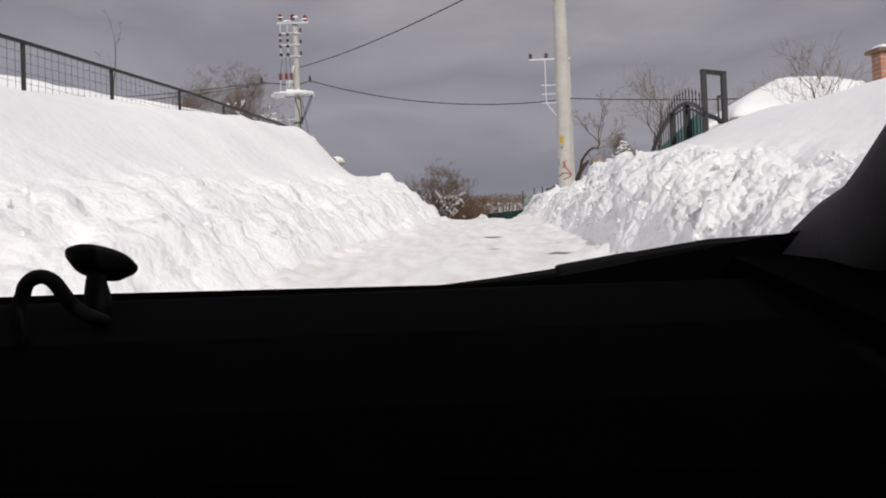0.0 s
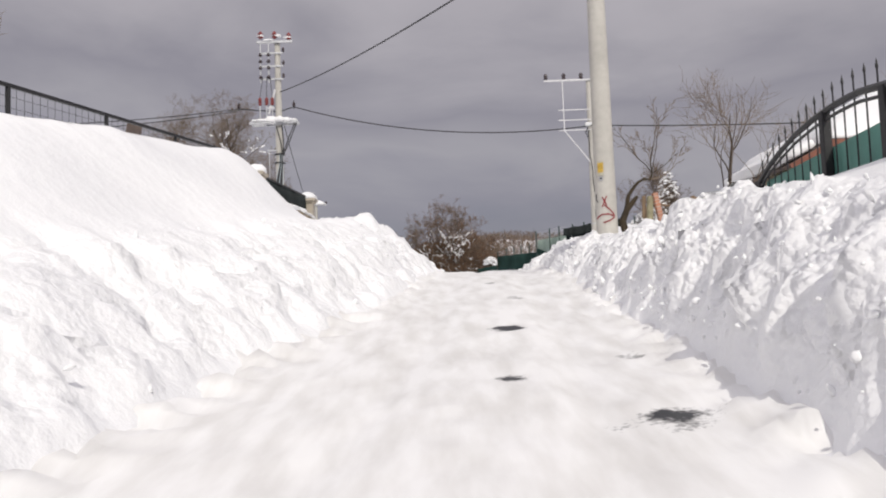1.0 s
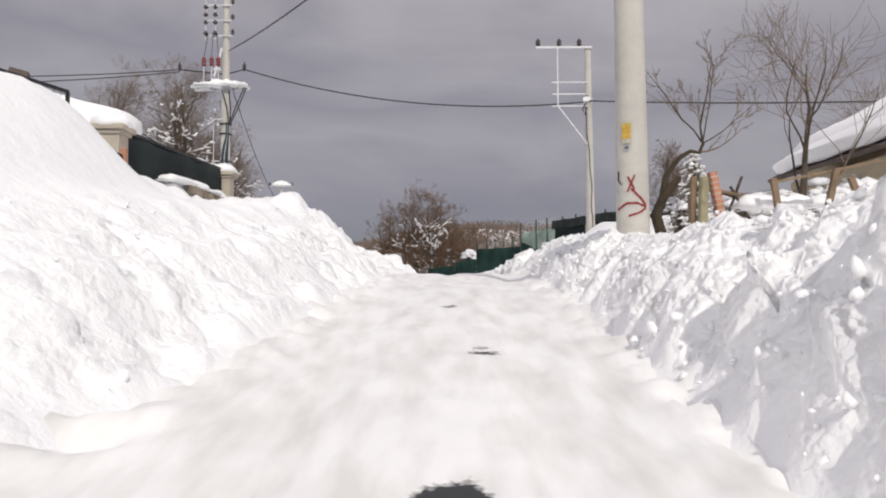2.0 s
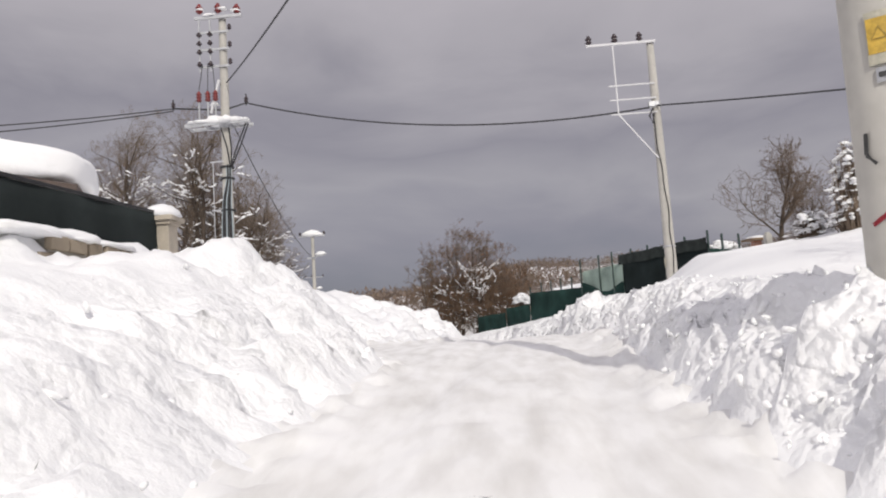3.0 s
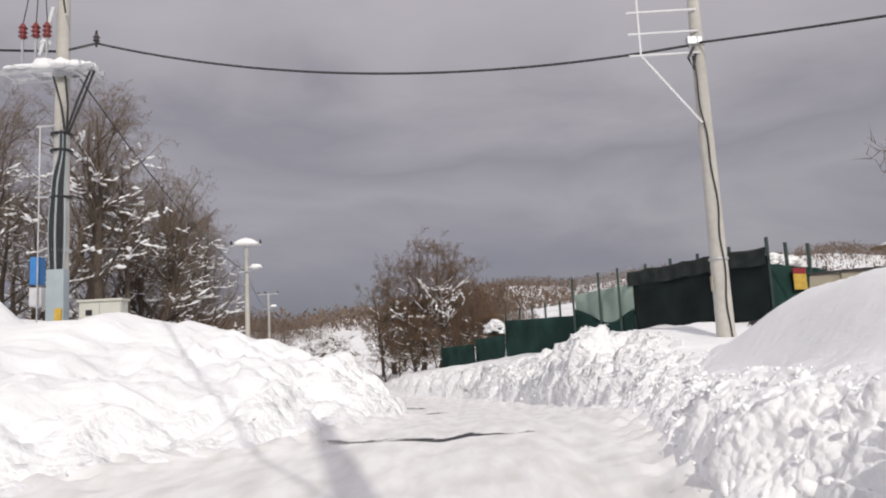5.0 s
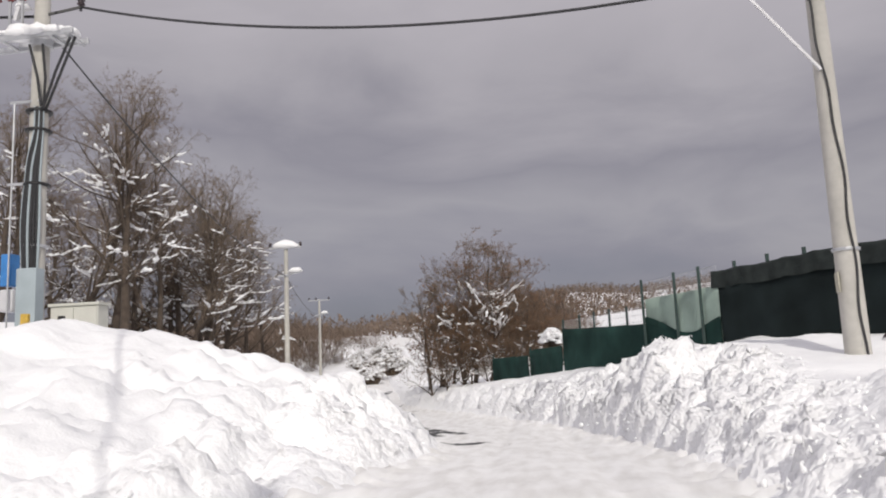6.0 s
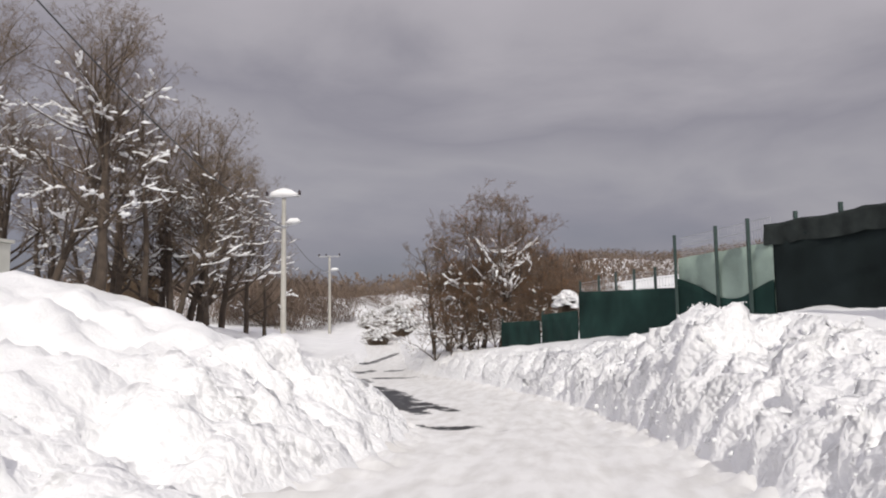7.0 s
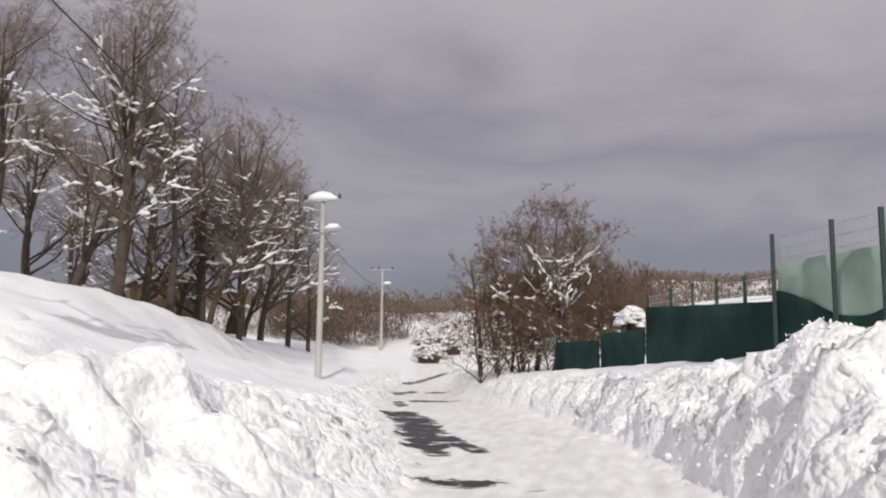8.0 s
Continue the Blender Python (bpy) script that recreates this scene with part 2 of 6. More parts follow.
def tube(bm, points, radii, sides=8, cap=True):
    """A tapered tube through points."""
    pts = [Vector(p) for p in points]
    if not hasattr(radii, "__len__"):
        radii = [radii] * len(pts)
    rings = []
    side = None
    for i, p in enumerate(pts):
        d = (pts[min(i + 1, len(pts) - 1)] - pts[max(i - 1, 0)])
        d = d.normalized() if d.length > 1e-9 else Vector((0, 0, 1))
        if side is None:
            side = d.orthogonal().normalized()
        side = (side - d * side.dot(d))
        side = side.normalized() if side.length > 1e-6 else d.orthogonal().normalized()
        up = d.cross(side)
        rings.append([bm.verts.new(p + (side * math.cos(a) + up * math.sin(a)) * radii[i]) for a in (k * math.tau / sides for k in range(sides))])
    for a, b in zip(rings, rings[1:]):
        for k in range(sides):
            bm.faces.new((a[k], a[(k + 1) % sides], b[(k + 1) % sides], b[k]))
    if cap and sides > 2:
        bm.faces.new(rings[0][::-1])
        bm.faces.new(rings[-1])
    return bm


def lathe(bm, profile, sides=12, m=Matrix()):
    """A turned body from (radius, z) pairs."""
    rings = [[bm.verts.new(m @ Vector((r * math.cos(a), r * math.sin(a), z))) for a in (k * math.tau / sides for k in range(sides))] for r, z in profile]
    for a, b in zip(rings, rings[1:]):
        for k in range(sides):
            bm.faces.new((a[k], a[(k + 1) % sides], b[(k + 1) % sides], b[k]))
    bm.faces.new(rings[0][::-1])
    bm.faces.new(rings[-1])
    return bm


def blob(bm, at, size, rough=0.25, seed=0, detail=2, freq=1.6):
    """A lump of snow: a rounded body, squashed and uneven."""
    made = bmesh.ops.create_icosphere(bm, subdivisions=detail, radius=1.0)
    off = Vector((seed * 3.7, seed * 1.3, seed * 2.1))
    for v in made["verts"]:
        k = 1 + rough * noise.noise(v.co * freq + off)
        flat = 0.35 if v.co.z < 0 else 1.0
        v.co = Vector(at) + Vector((v.co.x * size[0] * k, v.co.y * size[1] * k, v.co.z * size[2] * k * flat))
    return bm


def sag(a, b, drop, n=24):
    a, b = Vector(a), Vector(b)
    return [a.lerp(b, i / n) - Vector((0, 0, 4 * drop * (i / n) * (1 - i / n))) for i in range(n + 1)]


# ---------------------------------------------------------------- terrain
def table(y, ys, vs):
    return np.interp(y, ys, vs)


CAM_Y = [METRES * r[2] for r in ROWS]
CAM_Z = [METRES * r[3] for r in ROWS]


def road_z(y):
    return table(y, [-40, -10] + CAM_Y + [46, 55, 65, 80, 99, 110, 130, 170, 260], [-4.0, -1.3] + CAM_Z + [2.1, 1.72, 1.45, 1.35, 1.9, 2.3, 4.0, 8.0, 16.0])


ROAD_Y = (-40, 8, 12, 14.7, 17, 20, 23, 25.7, 27.4, 29, 31, 33, 34.4, 36, 38, 41, 44, 47, 50, 55, 60, 66, 71, 85, 99, 130, 170, 260)
FOOT_L = (-1.8, -1.7, -1.4, -0.95, -0.55, -0.3, -0.1, 0.1, -0.35, -1.2, -1.6, -1.3, 0.0, 0.35, 0.5, 0.7, 0.55, -0.05, -1.2, -3.2, -4.8, -6.2, -7.5, -9.9, -13.6, -20, -22, -24)
FOOT_R = (2.05, 2.05, 2.3, 2.4, 2.5, 2.6, 2.6, 2.8, 2.95, 3.1, 3.3, 3.6, 3.8, 3.95, 4.1, 4.15, 4.0, 3.7, 3.35, 2.1, 0.3, -2.5, -4.6, -7.6, -10.8, -16.5, -19, -21)
SOFT = np.array([1, 2, 3, 4, 3, 2, 1.0]) / 16


def soft_table(ys, xs, vs, reach=1.2):
    """A table read with its corners rounded off."""
    return sum(w * np.interp(ys + o, xs, vs) for w, o in zip(SOFT, np.linspace(-reach, reach, 7)))


def fbm(x, y, z, octaves=3):
    """Noise over arrays of places."""
    out = np.empty(x.size)
    flat = zip(x.ravel(), y.ravel(), z.ravel())
    for i, p in enumerate(flat):
        out[i] = noise.fractal(p, 0.6, 2.1, octaves)
    return out.reshape(x.shape)


def steps(*parts):
    out = []
    for a, b, d in parts:
        out += list(np.arange(a, b - 1e-6, d))
    return np.array(out + [parts[-1][1]])


YL = (-40, 0, 8, 11, 14, 18, 20.6, 22, 24, 26, 27.6, 29, 31, 34, 36.5, 38.5, 40.5, 42, 44, 46.7, 50, 56, 62, 71, 85, 110, 160)
L_WIDE = (1.15, 1.15, 1.2, 1.3, 1.6, 1.9, 2.1, 2.3, 2.3, 2.1, 1.3, 2.0, 2.3, 2.7, 2.6, 2.1, 1.6, 1.25, 1.45, 1.75, 2.0, 1.9, 1.6, 1.2, 1.1, 1.1, 1.1)
L_CREST = (0.9, 0.9, 1, 1.05, 1.15, 1.35, 1.4, 1.3, 1.42, 1.55, 1.38, 0.72, 0.66, 0.72, 0.8, 0.95, 1.1, 1.2, 1.12, 1.04, 0.97, 0.82, 0.8, 0.5, 0.5, 0.5, 0.5)
L_FIVE = (0, 2.2, 3.2, 3.6, 4.15, 4.65, 4.9, 4, 3.85, 4.0, 4.45, 4.2, 4.1, 4.1, 4.15, 4.35, 4.62, 4.72, 4.3, 3.85, 3.5, 2.8, 2.5, 1.75, 1.7, 2.6, 7)
L_TEN = (1, 3.6, 4.4, 4.7, 5.3, 5.7, 5.7, 5.2, 4.8, 4.6, 4.55, 4.5, 4.5, 4.5, 4.5, 4.55, 4.7, 4.8, 4.6, 4.3, 4.0, 3.6, 3.2, 2.3, 2.2, 3, 8)
L_SIXTEEN = (2, 5.2, 6, 6.1, 6.1, 6.2, 6.2, 5.9, 5.5, 5.2, 5.1, 5, 5, 5.1, 5.15, 5.2, 5.25, 5.3, 5.4, 5.4, 5.6, 5.9, 5.5, 4.1, 3.2, 3.6, 9)
FIVE_X = (-4.9, -4.9, -4.9, -4.8, -4.5, -3.95, -3.6, -4.5, -4.9, -4.9, -4.9, -4.9, -4.9, -4.9, -4.9, -4.9, -4.9, -4.9, -4.9, -4.9, -4.9, -4.9, -4.9, -4.9, -4.9, -4.9, -4.9)
YR = (-40, 0, 6, 9.4, 12, 14, 17, 20, 24, 28, 33, 35.6, 37.2, 39.5, 42, 45, 47, 50, 57, 65, 72, 85, 110, 160)
R_CREST = (1.0, 1.0, 1.12, 1.3, 1.38, 1.34, 1.07, 0.86, 0.82, 0.82, 0.6, 0.5, 0.6, 0.72, 0.85, 1.2, 1.35, 1.15, 1.0, 0.9, 0.7, 0.6, 0.5, 0.5)
R_THREE = (-0.5, 1.8, 2.6, 3.0, 3.15, 3.05, 2.98, 2.98, 3.3, 3.9, 4.34, 4.28, 3.85, 3.45, 3.7, 3.95, 4.0, 3.7, 3.3, 2.75, 2.3, 2.0, 4.0, 8.0)
R_SIX = (0.5, 2.6, 3.35, 3.75, 3.8, 3.6, 3.1, 3.05, 3.4, 4.2, 4.55, 4.5, 3.8, 3.5, 3.75, 4.0, 4.1, 3.95, 3.7, 3.3, 2.9, 3.5, 7.2, 9.5)
R_TWENTY = (2.0, 4.2, 4.8, 4.9, 4.6, 4.2, 3.7, 3.8, 4.2, 4.6, 4.9, 4.9, 4.5, 4.4, 4.6, 5.0, 5.2, 5.6, 6.0, 5.6, 5.6, 6.2, 8.2, 11.0)


def far_land(x, y):
    """The valley and the wooded hills beyond it."""
    d = np.hypot(x, y - 30)
    a = np.arctan2(x, y - 30)
    rise = np.clip((d - 150) / 420, 0, 1)
    rise = rise * rise * (3 - 2 * rise)
    high = 30 + 16 * np.exp(-((a - 0.42) / 0.3) ** 2) + 7 * np.sin(a * 5 + 0.6) + 4 * np.sin(a * 13 + 1.0) + 2.0 * np.sin(a * 31)
    low = 1.0 + 9.0 * np.clip((d - 70) / 130, 0, 1)
    return low + rise * (high - low)


def ground_z(x, y):
    """Height of the snow, without the fine lumps."""
    zr = road_z(y)
    xl, xr = soft_table(y, ROAD_Y, FOOT_L), soft_table(y, ROAD_Y, FOOT_R)
    wide = soft_table(y, YL, L_WIDE)
    lx = [xl, xl - wide * 0.45, xl - wide, np.where(y < 22.6, np.minimum(xl - 2.6, soft_table(y, YL, FIVE_X, 0.6)), np.minimum(xl - 3.2, -4.9)), np.minimum(xl - 6.5, -10.0), np.minimum(xl - 9.0, -16.0), np.minimum(xl - 20, -40.0), xl * 0 - 110.0]
    crest = zr + soft_table(y, YL, L_CREST, 0.8)
    lz = [zr, zr + 0.58 * (crest - zr), crest, soft_table(y, YL, L_FIVE, 0.8), soft_table(y, YL, L_TEN), soft_table(y, YL, L_SIXTEEN), soft_table(y, YL, L_SIXTEEN) + 1.2, far_land(x, y)]
    rx = [xr, xr + 0.45, xr + 0.95, xr + 2.2, np.maximum(xr + 4.2, 8.0 + 0 * xr), np.maximum(xr + 12, 20 + 0 * xr), np.maximum(xr + 25, 40 + 0 * xr), xr * 0 + 110.0]
    rcrest = zr + soft_table(y, YR, R_CREST, 0.8)
    rz = [zr, zr + 0.68 * (rcrest - zr), rcrest, soft_table(y, YR, R_THREE, 0.8), soft_table(y, YR, R_SIX), soft_table(y, YR, R_TWENTY), soft_table(y, YR, R_TWENTY), far_land(x, y)]
    z = zr.copy()
    for nx, nz, left in ((lx, lz, True), (rx, rz, False)):
        for i in range(len(nx) - 1):
            t = (x - nx[i]) / (nx[i + 1] - nx[i])
            inside = (t >= 0) & (t <= 1)
            k = t if i < 1 else t * t * (3 - 2 * t) * 0.5 + t * 0.5
            z = np.where(inside, nz[i] + (nz[i + 1] - nz[i]) * k, z)
        out = (x < -110) if left else (x > 110)
        z = np.where(out, far_land(x, y), z)
    for px, py, wx, wy, up in ((4.95, 44.3, 0.55, 0.8, 0.62), (5.05, 45.9, 0.6, 0.5, 0.40), (5.0, 47.4, 0.6, 0.7, 0.34), (-0.5, 41.7, 0.5, 0.55, 0.2), (0.1, 40.1, 0.45, 0.5, 0.16), (-9.9, 43.1, 1.25, 0.9, 1.35), (-1.6, 27.0, 0.6, 0.7, 0.12), (-3.78, 23.4, 0.5, 1.1, 0.46), (-3.85, 25.1, 0.42, 0.8, 0.34)):
        z = z + up * np.exp(-((x - px) / wx) ** 2 - ((y - py) / wy) ** 2)
    w = np.clip((y - 130) / 90, 0, 1)
    return z * (1 - w) + far_land(x, y) * w


def height(x, y):
    return float(ground_z(np.array([float(x)]), np.array([float(y)]))[0])


# ---------------------------------------------------------------- ground
def grid_mesh(name, x, y, z, mat):
    rows, cols = x.shape
    me = bpy.data.meshes.new(name)
    me.vertices.add(rows * cols)
    me.vertices.foreach_set("co", np.stack([x, y, z], -1).astype(np.float32).ravel())
    i = np.arange(rows * cols).reshape(rows, cols)
    quads = np.stack([i[:-1, :-1], i[:-1, 1:], i[1:, 1:], i[1:, :-1]], -1).reshape(-1, 4)
    me.loops.add(quads.size)
    me.loops.foreach_set("vertex_index", quads.astype(np.int32).ravel())
    me.polygons.add(len(quads))
    me.polygons.foreach_set("loop_start", np.arange(0, quads.size, 4, dtype=np.int32))
    me.polygons.foreach_set("use_smooth", np.ones(len(quads), dtype=bool))
    me.update(calc_edges=True)
    me.materials.append(mat)
    return new(name, me)


def cells(x, y, z):
    """Rounded clods, from the distance to scattered points."""
    out = np.empty(x.size)
    for i, p in enumerate(zip(x.ravel(), y.ravel(), z.ravel())):
        out[i] = noise.voronoi(p)[0][0]
    return out.reshape(x.shape)


CRUMBS_R, CRUMBS_L = [], []


def build_ground():
    half = [(1.0, 5.6, 0.085), (5.6, 14, 0.25), (14, 40, 0.8), (40, 200, 5.0), (200, 1600, 70.0)]
    pos = steps(*half)
    s = np.concatenate([-pos[::-1], np.arange(-0.6, 0.7, 0.4), pos])
    ys = steps((-40, -8, 2.0), (-8, -2, 0.5), (-2, 53, 0.12), (53, 78, 0.25), (78, 140, 1.0), (140, 600, 10.0), (600, 1600, 60.0))
    S, Y = np.meshgrid(s, ys)
    mid = (soft_table(ys, ROAD_Y, FOOT_L) + soft_table(ys, ROAD_Y, FOOT_R)) / 2
    X = S + mid[:, None] * np.clip(1.25 - np.abs(S) / 40, 0, 1)
    Z = ground_z(X, Y)
    xl, xr = soft_table(Y, ROAD_Y, FOOT_L), soft_table(Y, ROAD_Y, FOOT_R)
    near = (np.abs(X) < 26) & (Y < 82) & (Y > -8)
    lump, big, chunk = np.zeros(X.shape), np.zeros(X.shape), np.zeros(X.shape)
    lump[near] = fbm(X[near] * 1.9, Y[near] * 1.9, Z[near] * 1.9, 4)
    big[near] = fbm(X[near] * 0.42 + 9, Y[near] * 0.42, Z[near] * 0.3, 2)
    dl, dr = xl - X, X - xr
    face_l = np.clip(dl / 0.25, 0, 1) * np.clip((2.1 - dl) / 0.9, 0, 1)
    reach = 2.0 - 0.75 * np.clip((14 - Y) / 2, 0, 1) - 0.8 * np.clip((Y - 16.5) / 2, 0, 1) * np.clip((38 - Y) / 2, 0, 1) + 0.5 * np.clip((Y - 40) / 2, 0, 1) * np.clip((50 - Y) / 2, 0, 1)
    face_r = np.clip(dr / 0.25, 0, 1) * np.clip((reach - dr) / 0.7, 0, 1)
    heap = np.clip((Y - 39) / 3, 0, 1) * np.clip((64 - Y) / 6, 0, 1) * face_r
    mounds = np.clip((Y - 22) / 4, 0, 1) * np.clip((43 - Y) / 2, 0, 1) * np.clip(dl / 0.6, 0, 1) * np.clip((6.5 - dl) / 2, 0, 1) * (1 - 0.55 * np.exp(-((Y - 32) / 3.2) ** 2))
    rough = np.maximum(np.maximum(face_l * np.where(Y < 22, 0.85, 0.85), face_r), mounds * 0.5)
    fine = np.clip((5.4 - np.abs(S)) / 0.6, 0, 1)
    rough = rough * (0.25 + 0.75 * fine)
    close = near & (rough > 0.02)
    chunk[close] = 0.42 - 1.05 * cells(X[close] * 1.9, Y[close] * 1.9, Z[close] * 1.4) ** 2 + 0.5 * (0.4 - cells(X[close] * 5.2 + 7, Y[close] * 5.2, Z[close] * 4.0) ** 1.5)
    billow = np.zeros(X.shape)
    soft = near & (np.maximum(mounds, face_r) > 0.02)
    billow[soft] = 0.32 - cells(X[soft] * 0.85 + 3, Y[soft] * 0.85, Z[soft] * 0.6) ** 2 + 0.5 * (0.3 - cells(X[soft] * 1.7 + 1, Y[soft] * 1.7, Z[soft] * 1.2) ** 2)
    inside = np.clip(np.minimum(X - xl, xr - X) / 0.25, 0, 1)
    Z = Z + rough * (0.13 * lump + (0.24 + 0.08 * face_r) * chunk) + mounds * (0.16 * big + 0.34 * billow + 0.10 * lump) + face_r * 0.20 * billow + heap * (0.24 * billow + 0.10 * chunk) + near * (1 - inside) * np.clip((np.maximum(dl, dr) - 1.5) / 2, 0, 1) * (0.16 * big + 0.02 * lump) - 0.12 * inside
    grooves = np.zeros(X.shape)
    fr = near & (np.maximum(face_r, face_l) > 0.02)
    grooves[fr] = fbm(X[fr] * 0.3, Y[fr] * 3.4, Z[fr] * 0.5, 3)
    X = X + fine * rough * 0.13 * np.roll(lump, 7, axis=0) + (face_r * 0.20 + heap * 0.12) * grooves + face_l * np.where(Y > 39, 0.26, 0.12) * grooves
    for mask, pool in ((face_r, CRUMBS_R), (face_l, CRUMBS_L)):
        on = (mask > 0.25) & (Y > 2) & (Y < 60)
        pool.append(np.stack([X[on], Y[on], Z[on]], -1))
    ob = grid_mesh("ground", X, Y, Z, SNOW)
    at = ob.data.attributes.new("broken", "FLOAT", "POINT")
    crumbly = np.clip(np.maximum(np.maximum(face_r * 1.0, face_l * np.where(Y < 21, 0.3, np.where(Y > 38, 0.6, 0.4))), mounds * 0.08), 0, 1) * near
    at.data.foreach_set("value", crumbly.astype(np.float32).ravel())
    return tagged(ob, "deep white snow over banks, yards and far hills", "snow ground", kind="structure")


ground = build_ground()


# bare asphalt: place, half-widths across and along the road, strength
PATCHES = ((1.55, 10.35, 0.42, 0.34, 0.75), (1.85, 12.5, 0.22, 0.3, 0.6), (0.78, 11.7, 0.2, 0.25, 0.55), (0.72, 14.2, 0.42, 0.2, 0.66), (1.0, 14.42, 0.2, 0.3, 0.8), (1.35, 17.6, 0.24, 0.3, 0.66), (1.1, 20.4, 0.2, 0.4, 0.55),
           (1.6, 34.95, 1.35, 0.26, 0.95), (0.75, 46.35, 0.75, 0.6, 1.0), (1.75, 46.3, 0.35, 0.16, 0.6), (-0.05, 47.85, 0.25, 0.16, 0.8), (-5.3, 71.1, 0.65, 0.6, 1.0), (-6.6, 70.0, 0.5, 1.3, 1.0), (-4.3, 65.9, 1.0, 0.5, 1.0), (-3.3, 66.6, 0.6, 0.2, 0.6))
# longer smears of bare asphalt: both ends, half-width, strength
SMEARS = ((-3.75, 59.4, -2.5, 56.6, 0.62, 1.0), (-2.5, 56.6, -1.45, 53.2, 0.62, 1.0), (-1.45, 53.2, -0.75, 50.6, 0.5, 0.95), (-0.8, 52.6, 0.4, 50.0, 0.27, 0.85), (-0.9, 51.0, -0.2, 49.3, 0.3, 0.8), (-5.4, 65.0, -4.6, 62.6, 0.3, 0.75), (-8.5, 76.0, -8.35, 87.0, 0.32, 0.9))


def build_road():
    u = np.linspace(-0.1, 1.1, 64)
    ys = steps((-20, -2, 0.6), (-2, 60, 0.12), (60, 100, 0.3), (100, 170, 1.5))
    U, Y = np.meshgrid(u, ys)
    a, b = soft_table(ys, ROAD_Y, FOOT_L)[:, None], soft_table(ys, ROAD_Y, FOOT_R)[:, None]
    X = a + (b - a) * U
    wear = fbm(X * 1.7, Y * 0.5, Y * 0, 4)
    crumb = fbm(X * 3.5, Y * 3.5, Y * 0 + 5, 3)
    lane = np.interp(Y, CAM_Y, [METRES * r[1] for r in ROWS]) - 0.3
    ruts = np.exp(-((X - lane - 0.72) / 0.2) ** 2) + np.exp(-((X - lane + 0.72) / 0.2) ** 2)
    edge = np.clip((0.12 - np.minimum(U, 1 - U)) / 0.12, 0, 1)
    streak = fbm(X * 0.9, Y * 2.6, Y * 0 + 2, 3)
    tongue = np.zeros(X.shape)
    for px, py, wx, wy, k in PATCHES:
        tongue = np.maximum(tongue, k * np.exp(-((X - px) / wx) ** 2 - ((Y - py - 0.18 * (X - px)) / wy) ** 2))
    for x0, y0, x1, y1, w, k in SMEARS:
        f = np.clip(((X - x0) * (x1 - x0) + (Y - y0) * (y1 - y0)) / ((x1 - x0) ** 2 + (y1 - y0) ** 2), 0, 1)
        tongue = np.maximum(tongue, k * np.exp(-(((X - x0 - f * (x1 - x0)) ** 2 + (0.6 * (Y - y0 - f * (y1 - y0))) ** 2) / w ** 2) ** 1.5))
    side = np.exp(-((U - 0.32) / 0.16) ** 2) * np.clip((Y - 60) / 3, 0, 1) * 0.5
    bare = np.clip(side * (0.2 + 0.9 * streak) + tongue * (0.85 + 0.75 * streak + 0.3 * crumb), 0, 1)
    Z = road_z(Y) + 0.02 * wear + 0.012 * crumb - 0.05 * ruts - 0.02 * bare + 0.10 * edge * (0.6 + crumb)
    ob = grid_mesh("road", X, Y, Z, ROAD)
    at = ob.data.attributes.new("bare", "FLOAT", "POINT")
    at.data.foreach_set("value", bare.astype(np.float32).ravel())
    return tagged(ob, "ploughed road of packed snow with bare asphalt patches", "road", kind="structure")


road = build_road()


def lumps(p):
    return np.array([noise.noise(q) for q in p])


def build_clods(count=7000):
    """Broken clods and crumbs of ploughed snow over both banks."""
    rng = random.Random(4)
    ball = bmesh.new()
    bmesh.ops.create_icosphere(ball, subdivisions=1, radius=1.0)
    base = np.array([v.co[:] for v in ball.verts])
    tris = np.array([[v.index for v in f.verts] for f in ball.faces])
    ball.free()
    verts, faces = [], []
    for i in range(count):
        pool = (CRUMBS_R if rng.random() < 0.9 else CRUMBS_L)[0]
        at = pool[rng.randrange(len(pool))] + np.array([rng.gauss(0, 0.04), rng.gauss(0, 0.05), 0])
        r = min(0.05, 0.015 * math.exp(rng.gauss(0.1, 0.55)))
        shape = base * (1 + 0.5 * lumps(base * 1.6 + i))[:, None] * np.array([rng.uniform(0.6, 1.7), rng.uniform(0.6, 1.7), rng.uniform(0.35, 0.8)]) * r
        turn = np.array(Euler((rng.random() * 6, rng.random() * 6, rng.random() * 6)).to_matrix())
        verts.append(shape @ turn.T + at - np.array([0, 0, r * 0.5]))
        faces.append(tris + i * len(base))
    me = bpy.data.meshes.new("snow_clods")
    me.from_pydata(np.concatenate(verts).tolist(), [], np.concatenate(faces).tolist())
    me.materials.append(CLOD)
    me.polygons.foreach_set("use_smooth", [True] * len(me.polygons))
    tagged(new("snow_clods", me), "broken clods of ploughed snow along the banks", "snow clods", kind="stuff")


build_clods()


# ---------------------------------------------------------------- poles and lines
def insulator(bm, at, size=0.14, ribs=3):
    prof = [(size * 0.35, 0)]
    for k in range(ribs):
        z = size * (0.25 + 0.75 * k)
        prof += [(size * 0.45, z), (size * 0.75, z + size * 0.12), (size * 0.45, z + size * 0.5)]
    prof += [(size * 0.3, size * (0.4 + 0.75 * ribs)), (0.01, size * (0.5 + 0.75 * ribs))]
    return lathe(bm, prof, 10, Matrix.Translation(at))


